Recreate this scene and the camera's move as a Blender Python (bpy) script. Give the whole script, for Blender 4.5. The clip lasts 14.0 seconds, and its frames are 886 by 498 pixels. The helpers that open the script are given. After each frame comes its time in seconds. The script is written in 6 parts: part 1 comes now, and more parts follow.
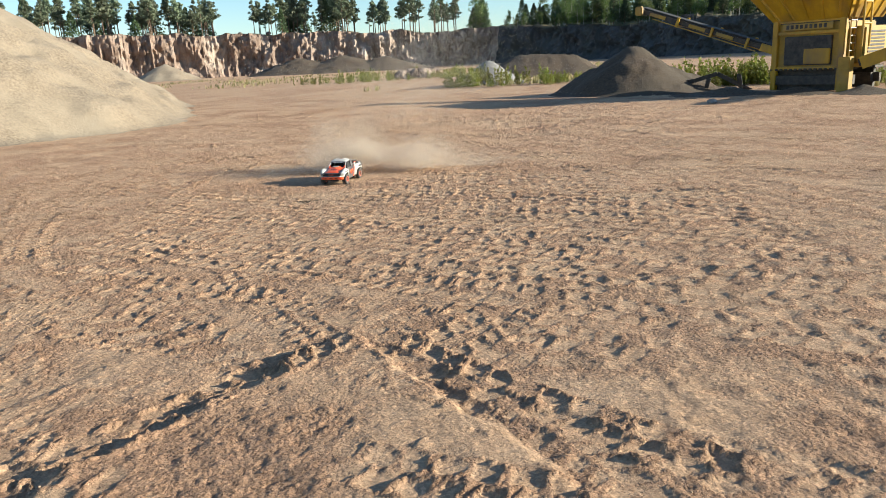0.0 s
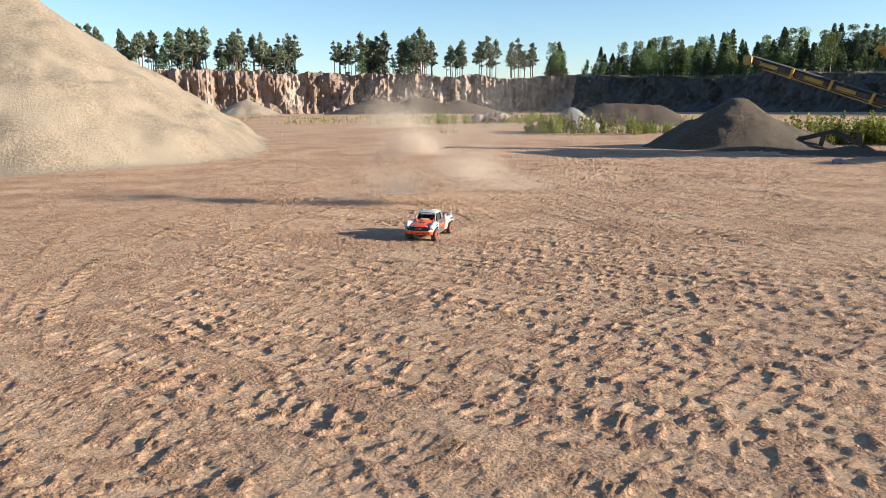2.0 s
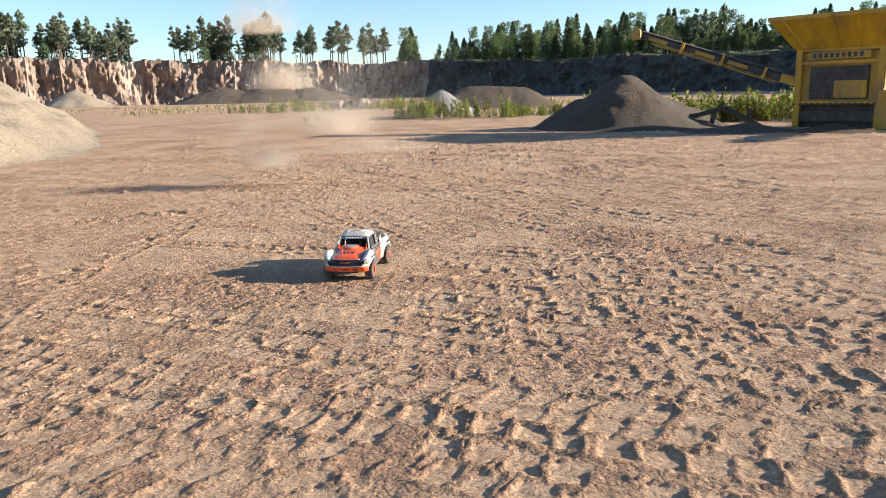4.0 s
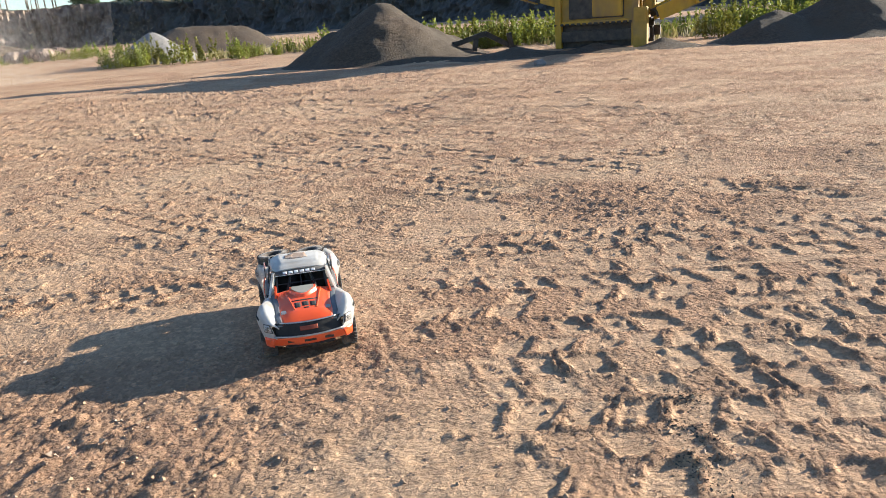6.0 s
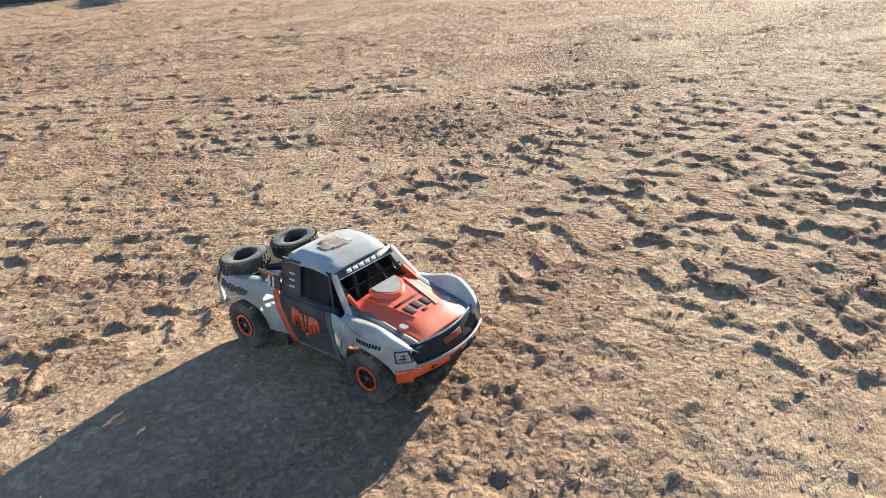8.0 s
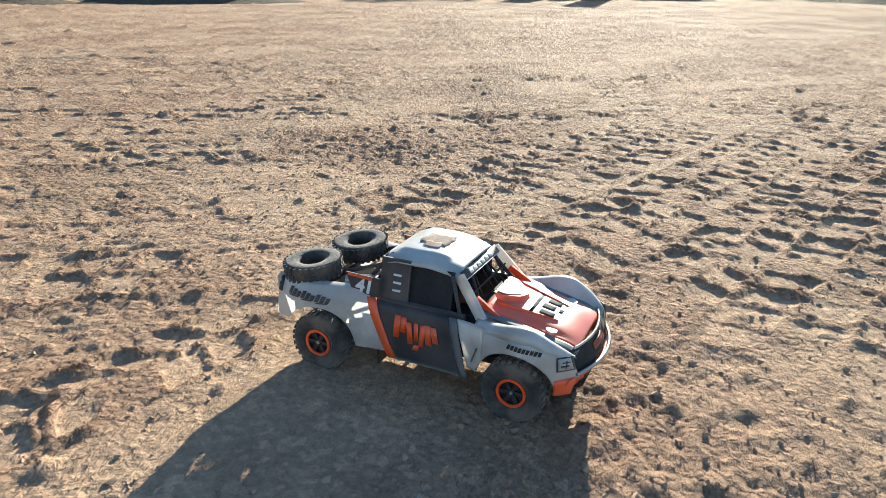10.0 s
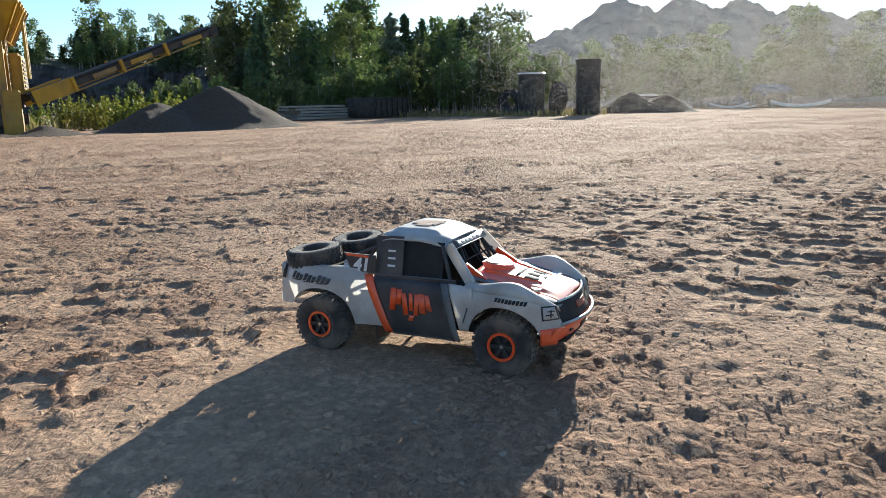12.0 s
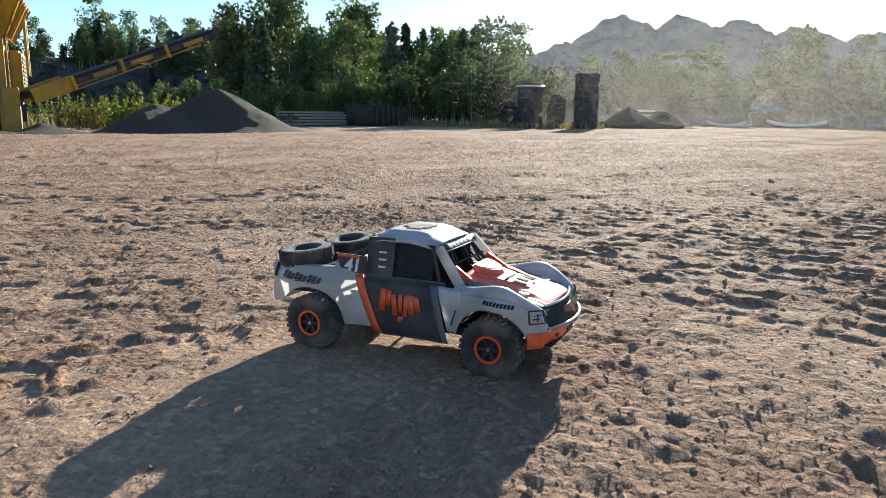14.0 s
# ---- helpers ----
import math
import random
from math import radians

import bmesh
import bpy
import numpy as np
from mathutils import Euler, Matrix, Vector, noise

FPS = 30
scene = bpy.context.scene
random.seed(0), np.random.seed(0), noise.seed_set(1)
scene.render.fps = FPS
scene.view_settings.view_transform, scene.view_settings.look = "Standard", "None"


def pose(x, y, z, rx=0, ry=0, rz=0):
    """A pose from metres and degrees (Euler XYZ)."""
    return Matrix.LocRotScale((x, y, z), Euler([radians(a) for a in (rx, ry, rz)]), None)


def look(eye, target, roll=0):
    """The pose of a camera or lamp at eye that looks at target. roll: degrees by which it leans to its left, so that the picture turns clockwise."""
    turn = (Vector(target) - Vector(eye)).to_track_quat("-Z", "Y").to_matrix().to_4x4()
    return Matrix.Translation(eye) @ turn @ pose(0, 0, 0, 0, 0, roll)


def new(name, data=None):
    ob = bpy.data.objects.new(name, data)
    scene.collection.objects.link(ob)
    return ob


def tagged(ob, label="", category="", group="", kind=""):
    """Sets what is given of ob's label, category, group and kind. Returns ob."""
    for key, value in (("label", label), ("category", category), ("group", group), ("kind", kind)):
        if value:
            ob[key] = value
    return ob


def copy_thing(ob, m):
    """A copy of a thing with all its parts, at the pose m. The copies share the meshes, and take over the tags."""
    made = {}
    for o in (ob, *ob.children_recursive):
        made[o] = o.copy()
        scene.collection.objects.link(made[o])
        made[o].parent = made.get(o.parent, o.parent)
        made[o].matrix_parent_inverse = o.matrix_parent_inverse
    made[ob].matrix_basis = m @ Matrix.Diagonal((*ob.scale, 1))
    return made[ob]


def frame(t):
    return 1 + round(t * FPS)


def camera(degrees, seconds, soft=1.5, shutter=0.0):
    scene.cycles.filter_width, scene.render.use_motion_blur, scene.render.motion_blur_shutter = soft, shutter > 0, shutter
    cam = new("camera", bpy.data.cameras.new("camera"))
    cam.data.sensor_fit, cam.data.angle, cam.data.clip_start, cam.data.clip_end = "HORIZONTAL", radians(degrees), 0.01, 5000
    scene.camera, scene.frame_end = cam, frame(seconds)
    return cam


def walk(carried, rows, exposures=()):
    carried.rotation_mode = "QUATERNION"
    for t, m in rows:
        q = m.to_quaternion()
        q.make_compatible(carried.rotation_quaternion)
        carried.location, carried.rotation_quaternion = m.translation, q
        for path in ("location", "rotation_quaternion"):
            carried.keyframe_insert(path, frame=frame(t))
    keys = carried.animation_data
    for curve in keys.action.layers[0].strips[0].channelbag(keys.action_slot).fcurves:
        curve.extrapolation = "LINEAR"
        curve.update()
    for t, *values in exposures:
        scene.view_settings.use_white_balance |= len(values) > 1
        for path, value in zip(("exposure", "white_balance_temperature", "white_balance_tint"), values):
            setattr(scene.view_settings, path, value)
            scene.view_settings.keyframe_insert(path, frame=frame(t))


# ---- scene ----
cam = camera(62.3, 14.0, soft=0.9)

PATH = [
    (0, (0.904, 0.717, 1.41), (0.742, 2.647, 0.91), -2.9),
    (0.5, (0.842, 0.919, 1.361), (0.447, 2.818, 0.875), -2.1),
    (1, (0.716, 1.317, 1.378), (0.281, 3.224, 0.962), -4.0),
    (1.5, (0.531, 1.815, 1.328), (0.111, 3.73, 0.935), -2.5),
    (2, (0.339, 2.283, 1.327), (0.007, 4.218, 0.946), -0.5),
    (2.5, (0.093, 2.857, 1.275), (-0.082, 4.807, 0.869), -0.7),
    (3, (-0.114, 3.496, 1.264), (-0.207, 5.445, 0.828), -1.1),
    (3.2, (-0.196, 3.739, 1.248), (-0.254, 5.697, 0.842), -1.0),
    (5.3, (-1.286, 6.295, 1.169), (-0.896, 8.18, 0.626), -3.7),
    (5.5, (-1.364, 6.528, 1.154), (-0.871, 8.38, 0.581), -3.8),
    (6, (-1.599, 7.09, 1.103), (-0.855, 8.844, 0.495), -4.2),
    (6.5, (-1.853, 7.548, 1.086), (-0.892, 9.18, 0.442), -6.4),
    (7, (-2.061, 7.961, 1.061), (-0.853, 9.404, 0.384), -7.0),
    (7.5, (-2.225, 8.333, 1.021), (-0.775, 9.469, 0.242), -3.5),
    (8, (-2.371, 8.685, 0.984), (-0.794, 9.598, 0.16), -4.0),
    (8.2, (-2.406, 8.826, 0.96), (-0.78, 9.634, 0.121), -4.0),
    (10.3, (-2.513, 9.379, 0.723), (-0.663, 9.779, 0.077), 2.2),
    (10.5, (-2.544, 9.364, 0.648), (-0.662, 9.78, 0.116), 1.6),
    (11, (-2.635, 9.298, 0.549), (-0.721, 9.739, 0.174), -0.1),
    (11.5, (-2.677, 9.307, 0.559), (-0.781, 9.782, 0.133), -3.0),
    (12, (-2.675, 9.291, 0.547), (-0.778, 9.786, 0.155), -1.0),
    (12.5, (-2.682, 9.289, 0.539), (-0.776, 9.754, 0.153), 1.0),
    (13, (-2.686, 9.283, 0.535), (-0.776, 9.735, 0.154), 1.7),
    (13.5, (-2.701, 9.284, 0.533), (-0.798, 9.772, 0.158), 1.0),
    (14, (-2.694, 9.276, 0.536), (-0.788, 9.759, 0.17), 0.7),
]
walk(cam, [(t, look(eye, target, roll)) for t, eye, target, roll in PATH],
     exposures=[(0, 1.13, 6450, 3), (1.5, 1.13, 6500, 9), (3.2, 1.22, 6500, 10), (5.3, 1.36, 6500, 9), (6.5, 1.40, 6450, 7), (8.2, 1.37, 6350, 2), (10.4, 1.36, 6250, 2), (11.2, 1.08, 6150, 5), (14, 0.98, 6100, 6)])

# ---- world, sun ----
SUN_EL, SUN_AZ = 16.0, 91.0          # degrees; azimuth clockwise from +y
world = bpy.data.worlds.new("world")
scene.world = world
world.use_nodes = True
wn = world.node_tree.nodes
sky = wn.new("ShaderNodeTexSky")
sky.sky_type = "NISHITA"
sky.sun_disc = False
sky.sun_elevation, sky.sun_rotation = radians(SUN_EL), radians(SUN_AZ)
sky.dust_density, sky.air_density, sky.ozone_density = 0.35, 1.0, 3.2
sky.altitude = 900
world.node_tree.links.new(sky.outputs[0], wn["Background"].inputs[0])
wn["Background"].inputs[1].default_value = 0.092
sun = new("sun", bpy.data.lights.new("sun", "SUN"))
sun.data.energy, sun.data.angle, sun.data.color = 5.0, radians(0.6), (1.0, 0.915, 0.78)
sd = Vector((math.sin(radians(SUN_AZ)) * math.cos(radians(SUN_EL)), math.cos(radians(SUN_AZ)) * math.cos(radians(SUN_EL)), math.sin(radians(SUN_EL))))
sun.matrix_world = look(tuple(sd * 60), (0, 0, 0))

# ---- materials ----


def surface(name, dark, light, scale=4.0, rough=0.85, bump=0.0, bump_scale=60.0, tint=None, tint_scale=0.6, metal=0.0, lo=0.35, hi=0.65, stretch=None, vary=0.0, rough_var=0.1, dist=0.01):
    """A node material: two tones mixed by fine noise, a third stain tone by coarse noise, bump, uneven roughness."""
    m = bpy.data.materials.new(name)
    m.use_nodes = True
    n, l = m.node_tree.nodes, m.node_tree.links
    b = n["Principled BSDF"]
    co = n.new("ShaderNodeTexCoord")
    vec = co.outputs["Object"]
    if stretch:
        mp = n.new("ShaderNodeMapping")
        mp.inputs["Scale"].default_value = stretch
        l.new(vec, mp.inputs["Vector"])
        vec = mp.outputs[0]
    na = n.new("ShaderNodeTexNoise")
    na.inputs["Scale"].default_value, na.inputs["Detail"].default_value, na.inputs["Roughness"].default_value = scale, 6, 0.65
    l.new(vec, na.inputs["Vector"])
    ra = n.new("ShaderNodeValToRGB")
    ra.color_ramp.elements[0].position, ra.color_ramp.elements[1].position = lo, hi
    ra.color_ramp.elements[0].color, ra.color_ramp.elements[1].color = (*dark, 1), (*light, 1)
    l.new(na.outputs["Fac"], ra.inputs[0])
    out = ra.outputs[0]
    if tint:
        nb = n.new("ShaderNodeTexNoise")
        nb.inputs["Scale"].default_value, nb.inputs["Detail"].default_value = tint_scale, 4
        l.new(vec, nb.inputs["Vector"])
        rb = n.new("ShaderNodeValToRGB")
        rb.color_ramp.elements[0].position, rb.color_ramp.elements[1].position = 0.48, 0.7
        l.new(nb.outputs["Fac"], rb.inputs[0])
        mx = n.new("ShaderNodeMix")
        mx.data_type = "RGBA"
        l.new(rb.outputs[0], mx.inputs[0])
        l.new(out, mx.inputs[6])
        mx.inputs[7].default_value = (*tint, 1)
        out = mx.outputs[2]
    if vary:
        oi = n.new("ShaderNodeObjectInfo")
        hv = n.new("ShaderNodeHueSaturation")
        mr = n.new("ShaderNodeMapRange")
        mr.inputs[3].default_value, mr.inputs[4].default_value = 1 - vary, 1 + vary
        l.new(oi.outputs["Random"], mr.inputs[0])
        l.new(mr.outputs[0], hv.inputs["Value"])
        mh = n.new("ShaderNodeMapRange")
        mh.inputs[3].default_value, mh.inputs[4].default_value = 0.5 - vary * 0.06, 0.5 + vary * 0.06
        l.new(oi.outputs["Random"], mh.inputs[0])
        l.new(mh.outputs[0], hv.inputs["Hue"])
        l.new(out, hv.inputs["Color"])
        out = hv.outputs[0]
    l.new(out, b.inputs["Base Color"])
    b.inputs["Metallic"].default_value = metal
    rr = n.new("ShaderNodeMapRange")
    rr.inputs[3].default_value, rr.inputs[4].default_value = max(0.02, rough - rough_var), min(1, rough + rough_var)
    l.new(na.outputs["Fac"], rr.inputs[0])
    l.new(rr.outputs[0], b.inputs["Roughness"])
    if bump:
        nc = n.new("ShaderNodeTexNoise")
        nc.inputs["Scale"].default_value, nc.inputs["Detail"].default_value, nc.inputs["Roughness"].default_value = bump_scale, 5, 0.7
        l.new(vec, nc.inputs["Vector"])
        bp = n.new("ShaderNodeBump")
        bp.inputs["Strength"].default_value, bp.inputs["Distance"].default_value = bump, dist
        l.new(nc.outputs["Fac"], bp.inputs["Height"])
        l.new(bp.outputs[0], b.inputs["Normal"])
    return m


def leaf_surface(name, dark, light, trans=0.35):
    m = surface(name, dark, light, scale=1.3, rough=0.6, vary=0.35)
    n, l = m.node_tree.nodes, m.node_tree.links
    b = n["Principled BSDF"]
    tr = n.new("ShaderNodeBsdfTranslucent")
    l.new(b.inputs["Base Color"].links[0].from_socket, tr.inputs[0])
    ms = n.new("ShaderNodeMixShader")
    ms.inputs[0].default_value = trans
    l.new(b.outputs[0], ms.inputs[1])
    l.new(tr.outputs[0], ms.inputs[2])
    l.new(ms.outputs[0], n["Material Output"].inputs[0])
    return m


M_GRAVEL = surface("pale_gravel", (0.19, 0.145, 0.10), (0.35, 0.275, 0.195), 15, 0.95, 0.8, 16, tint=(0.33, 0.265, 0.19), tint_scale=0.45, dist=0.06)
M_DARKGRAVEL = surface("grey_brown_gravel", (0.058, 0.039, 0.025), (0.118, 0.082, 0.053), 12, 0.95, 0.9, 20, tint=(0.092, 0.071, 0.051), tint_scale=0.5, dist=0.06)
M_GREYGRAVEL = surface("blue_grey_gravel", (0.20, 0.19, 0.18), (0.34, 0.32, 0.30), 6, 0.95, 0.8, 18, tint=(0.25, 0.23, 0.21), tint_scale=0.3, dist=0.06)
M_ROCK = surface("red_brown_granite", (0.13, 0.085, 0.062), (0.34, 0.245, 0.19), 0.7, 0.9, 1.0, 1.6, tint=(0.42, 0.335, 0.275), tint_scale=0.2, stretch=(1, 1, 0.35), dist=0.5)
# rock of the turned-away stretch, its shade put into the dark tones
M_SHADEDROCK = surface("shaded_grey_rock", (0.05, 0.048, 0.047), (0.13, 0.12, 0.115), 0.4, 0.9, 1.0, 1.6, tint=(0.09, 0.085, 0.07), tint_scale=0.12, stretch=(1, 1, 0.25), dist=0.5)
M_TURF = surface("turf", (0.05, 0.06, 0.025), (0.13, 0.12, 0.05), 0.8, 0.95, 0.6, 3, tint=(0.17, 0.13, 0.08), tint_scale=0.1, dist=0.2)
M_YELLOW = surface("yellow_paint", (0.36, 0.195, 0.008), (0.56, 0.32, 0.012), 2.5, 0.5, 0.15, 40, tint=(0.24, 0.14, 0.04), tint_scale=1.6, stretch=(1, 1, 0.4))
M_YELLOWDUST = surface("dusty_yellow_paint", (0.30, 0.18, 0.02), (0.46, 0.28, 0.04), 3, 0.6, 0.15, 40, tint=(0.20, 0.14, 0.07), tint_scale=1.2)
M_STEEL = surface("dark_steel", (0.03, 0.028, 0.026), (0.09, 0.075, 0.06), 6, 0.6, 0.2, 50, metal=0.4)
M_BELT = surface("conveyor_rubber", (0.02, 0.02, 0.02), (0.05, 0.045, 0.04), 8, 0.8)
M_BRIGHT = surface("bare_bright_metal", (0.5, 0.5, 0.5), (0.75, 0.74, 0.72), 12, 0.35, metal=0.9)
M_BARK = surface("bark", (0.09, 0.06, 0.045), (0.22, 0.15, 0.10), 3, 0.9, 0.5, 20, stretch=(1, 1, 0.3))
M_BIRCHBARK = surface("pale_bark", (0.2, 0.18, 0.15), (0.5, 0.47, 0.42), 5, 0.8, stretch=(1, 1, 2))
# needle tones lightened so that the far pines carry the distant haze
M_PINE = leaf_surface("pine_needles", (0.105, 0.13, 0.085), (0.20, 0.23, 0.135), 0.25)
M_SPRUCE = leaf_surface("spruce_needles", (0.05, 0.08, 0.038), (0.11, 0.15, 0.062), 0.25)
M_BIRCH = leaf_surface("birch_leaves", (0.075, 0.11, 0.03), (0.17, 0.21, 0.06), 0.38)
M_WEED = leaf_surface("yellow_green_leaves", (0.12, 0.14, 0.02), (0.28, 0.28, 0.05), 0.45)
M_DRYGRASS = leaf_surface("dry_grass", (0.22, 0.19, 0.07), (0.42, 0.38, 0.16), 0.4)
M_CONCRETE = surface("weathered_concrete", (0.08, 0.075, 0.065), (0.17, 0.155, 0.135), 3, 0.9, 0.4, 30)
M_WHITEPLASTIC = surface("white_plastic", (0.7, 0.7, 0.68), (0.85, 0.85, 0.82), 3, 0.3)
M_DARKRUBBER = surface("old_rubber", (0.02, 0.02, 0.02), (0.06, 0.055, 0.05), 6, 0.8, 0.3, 30)
M_BLUEBLOCK = surface("faded_blue", (0.07, 0.11, 0.15), (0.13, 0.19, 0.24), 2, 0.7)
M_BOARD = surface("grey_boards", (0.22, 0.2, 0.17), (0.4, 0.37, 0.32), 4, 0.85, 0.4, 20, stretch=(0.3, 4, 4))
M_DUST = surface("dust", (0.72, 0.62, 0.50), (0.85, 0.75, 0.63), 3, 1.0)


def ground_material():
    m = bpy.data.materials.new("sandy_quarry_floor")
    m.use_nodes = True
    n, l = m.node_tree.nodes, m.node_tree.links
    b = n["Principled BSDF"]
    b.inputs["Roughness"].default_value = 0.92
    b.inputs["Specular IOR Level"].default_value = 0.15
    co = n.new("ShaderNodeTexCoord").outputs["Object"]

    def tex(scale, detail=6, rough=0.65, stretch=None):
        t = n.new("ShaderNodeTexNoise")
        t.inputs["Scale"].default_value, t.inputs["Detail"].default_value, t.inputs["Roughness"].default_value = scale, detail, rough
        v = co
        if stretch:
            mp = n.new("ShaderNodeMapping")
            mp.inputs["Scale"].default_value = stretch
            mp.inputs["Rotation"].default_value = (0, 0, 0.25)
            l.new(co, mp.inputs["Vector"])
            v = mp.outputs[0]
        l.new(v, t.inputs["Vector"])
        return t.outputs["Fac"]

    def ramp(f, a, c, ca, cc):
        r = n.new("ShaderNodeValToRGB")
        r.color_ramp.elements[0].position, r.color_ramp.elements[1].position = a, c
        r.color_ramp.elements[0].color, r.color_ramp.elements[1].color = (*ca, 1), (*cc, 1)
        l.new(f, r.inputs[0])
        return r.outputs[0]

    def mix(f, a, c, kind="MIX", k=None):
        x = n.new("ShaderNodeMix")
        x.data_type, x.blend_type = "RGBA", kind
        if k is None:
            l.new(f, x.inputs[0])
        else:
            x.inputs[0].default_value = k
        for s, v in ((6, a), (7, c)):
            if isinstance(v, tuple):
                x.inputs[s].default_value = (*v, 1)
            else:
                l.new(v, x.inputs[s])
        return x.outputs[2]

    # pale firm plates, reddish crumbly soil between them
    at = n.new("ShaderNodeAttribute")
    at.attribute_name = "loose"
    crumbly = ramp(at.outputs["Fac"], 0.1, 0.95, (0, 0, 0), (1, 1, 1))
    plates = ramp(tex(3.0), 0.35, 0.68, (0.51, 0.335, 0.213), (0.62, 0.426, 0.281))
    soil = ramp(tex(9.0, 6, 0.75), 0.3, 0.7, (0.455, 0.276, 0.175), (0.57, 0.364, 0.239))
    c = mix(crumbly, plates, soil)
    red = ramp(tex(0.33, 4), 0.5, 0.68, (0, 0, 0), (0.3, 0.3, 0.3))
    c = mix(red, c, (0.46, 0.285, 0.172))
    grey = ramp(tex(0.5, 5, 0.6, (0.35, 1.6, 1)), 0.52, 0.72, (0, 0, 0), (0.42, 0.42, 0.42))
    c = mix(grey, c, (0.44, 0.322, 0.21))
    pale = ramp(tex(0.8, 5, 0.6, (0.3, 1.3, 1)), 0.56, 0.72, (0, 0, 0), (0.7, 0.7, 0.7))
    c = mix(pale, c, (0.62, 0.44, 0.288))
    fine = ramp(tex(60, 4, 0.8), 0.3, 0.7, (0.66, 0.64, 0.62), (1.24, 1.22, 1.2))
    c = mix(None, c, fine, "MULTIPLY", 1.0)
    speck = n.new("ShaderNodeTexVoronoi")
    speck.inputs["Scale"].default_value = 55
    l.new(co, speck.inputs["Vector"])
    cs = ramp(speck.outputs["Color"], 0.5, 0.95, (0.82, 0.82, 0.82), (1.32, 1.27, 1.22))
    c = mix(None, c, cs, "MULTIPLY", 0.8)
    l.new(c, b.inputs["Base Color"])
    # clods and grit stand up out of the crumbly soil; plates stay nearly flat
    clod = n.new("ShaderNodeTexVoronoi")
    clod.feature = "SMOOTH_F1"
    clod.inputs["Scale"].default_value, clod.inputs["Smoothness"].default_value = 52, 0.4
    wob = n.new("ShaderNodeVectorMath")
    wob.operation = "MULTIPLY_ADD"
    nv = n.new("ShaderNodeTexNoise")
    nv.inputs["Scale"].default_value = 40
    l.new(co, nv.inputs["Vector"])
    l.new(nv.outputs["Color"], wob.inputs[0])
    wob.inputs[1].default_value = (0.02, 0.02, 0.02)
    l.new(co, wob.inputs[2])
    l.new(wob.outputs[0], clod.inputs["Vector"])

    def math2(op, a, v):
        x = n.new("ShaderNodeMath")
        x.operation = op
        l.new(a, x.inputs[0])
        if isinstance(v, float):
            x.inputs[1].default_value = v
            x.inputs[2].default_value = 0.15
        else:
            l.new(v, x.inputs[1])
        return x.outputs[0]

    lump = math2("MULTIPLY", math2("SUBTRACT", tex(30, 6, 0.75), clod.outputs["Distance"]), math2("MULTIPLY_ADD", crumbly, 0.85))
    b1 = n.new("ShaderNodeBump")
    b1.inputs["Strength"].default_value, b1.inputs["Distance"].default_value = 1.0, 0.020
    l.new(lump, b1.inputs["Height"])
    b2 = n.new("ShaderNodeBump")
    b2.inputs["Strength"].default_value, b2.inputs["Distance"].default_value = 0.7, 0.05
    l.new(tex(10, 6, 0.8, (0.8, 1.5, 1)), b2.inputs["Height"])
    l.new(b1.outputs[0], b2.inputs["Normal"])
    l.new(b2.outputs[0], b.inputs["Normal"])
    return m


M_GROUND = ground_material()

# ---- mesh helpers ----


def lattice(ix, iy, seed):
    h = np.sin(ix * 127.1 + iy * 311.7 + seed * 74.7) * 43758.5453
    return h - np.floor(h)


def vnoise(x, y, seed=0):
    """Smooth value noise, -1 to 1."""
    ix, iy = np.floor(x), np.floor(y)
    fx, fy = x - ix, y - iy
    fx, fy = fx * fx * (3 - 2 * fx), fy * fy * (3 - 2 * fy)
    a, b = lattice(ix, iy, seed), lattice(ix + 1, iy, seed)
    c, d = lattice(ix, iy + 1, seed), lattice(ix + 1, iy + 1, seed)
    return 2 * ((a * (1 - fx) + b * fx) * (1 - fy) + (c * (1 - fx) + d * fx) * fy) - 1


def fbm(x, y, octaves=4, seed=0, gain=0.5):
    s, amp = 0, 1
    for i in range(octaves):
        s = s + amp * vnoise(x * 2 ** i, y * 2 ** i, seed + i * 13)
        amp *= gain
    return s


def grid_mesh(name, X, Y, Z, smooth=True):
    """A sheet from three arrays of one shape."""
    r, c = X.shape
    me = bpy.data.meshes.new(name)
    co = np.stack([X, Y, Z], -1).reshape(-1, 3).astype(np.float32)
    i = np.arange(r * c).reshape(r, c)
    q = np.stack([i[:-1, :-1], i[:-1, 1:], i[1:, 1:], i[1:, :-1]], -1).reshape(-1, 4).astype(np.int32)
    me.vertices.add(len(co))
    me.vertices.foreach_set("co", co.ravel())
    me.loops.add(q.size)
    me.loops.foreach_set("vertex_index", q.ravel())
    me.polygons.add(len(q))
    me.polygons.foreach_set("loop_start", np.arange(0, q.size, 4, dtype=np.int32))
    me.polygons.foreach_set("use_smooth", np.full(len(q), smooth))
    me.update(calc_edges=True)
    return me


def soup(name, co, per, smooth=False):
    """A mesh of loose faces with per corners each, from points in order."""
    me = bpy.data.meshes.new(name)
    co = np.asarray(co, dtype=np.float32).reshape(-1, 3)
    me.vertices.add(len(co))
    me.vertices.foreach_set("co", co.ravel())
    me.loops.add(len(co))
    me.loops.foreach_set("vertex_index", np.arange(len(co), dtype=np.int32))
    me.polygons.add(len(co) // per)
    me.polygons.foreach_set("loop_start", np.arange(0, len(co), per, dtype=np.int32))
    me.polygons.foreach_set("use_smooth", np.full(len(co) // per, smooth))
    me.update(calc_edges=True)
    return me


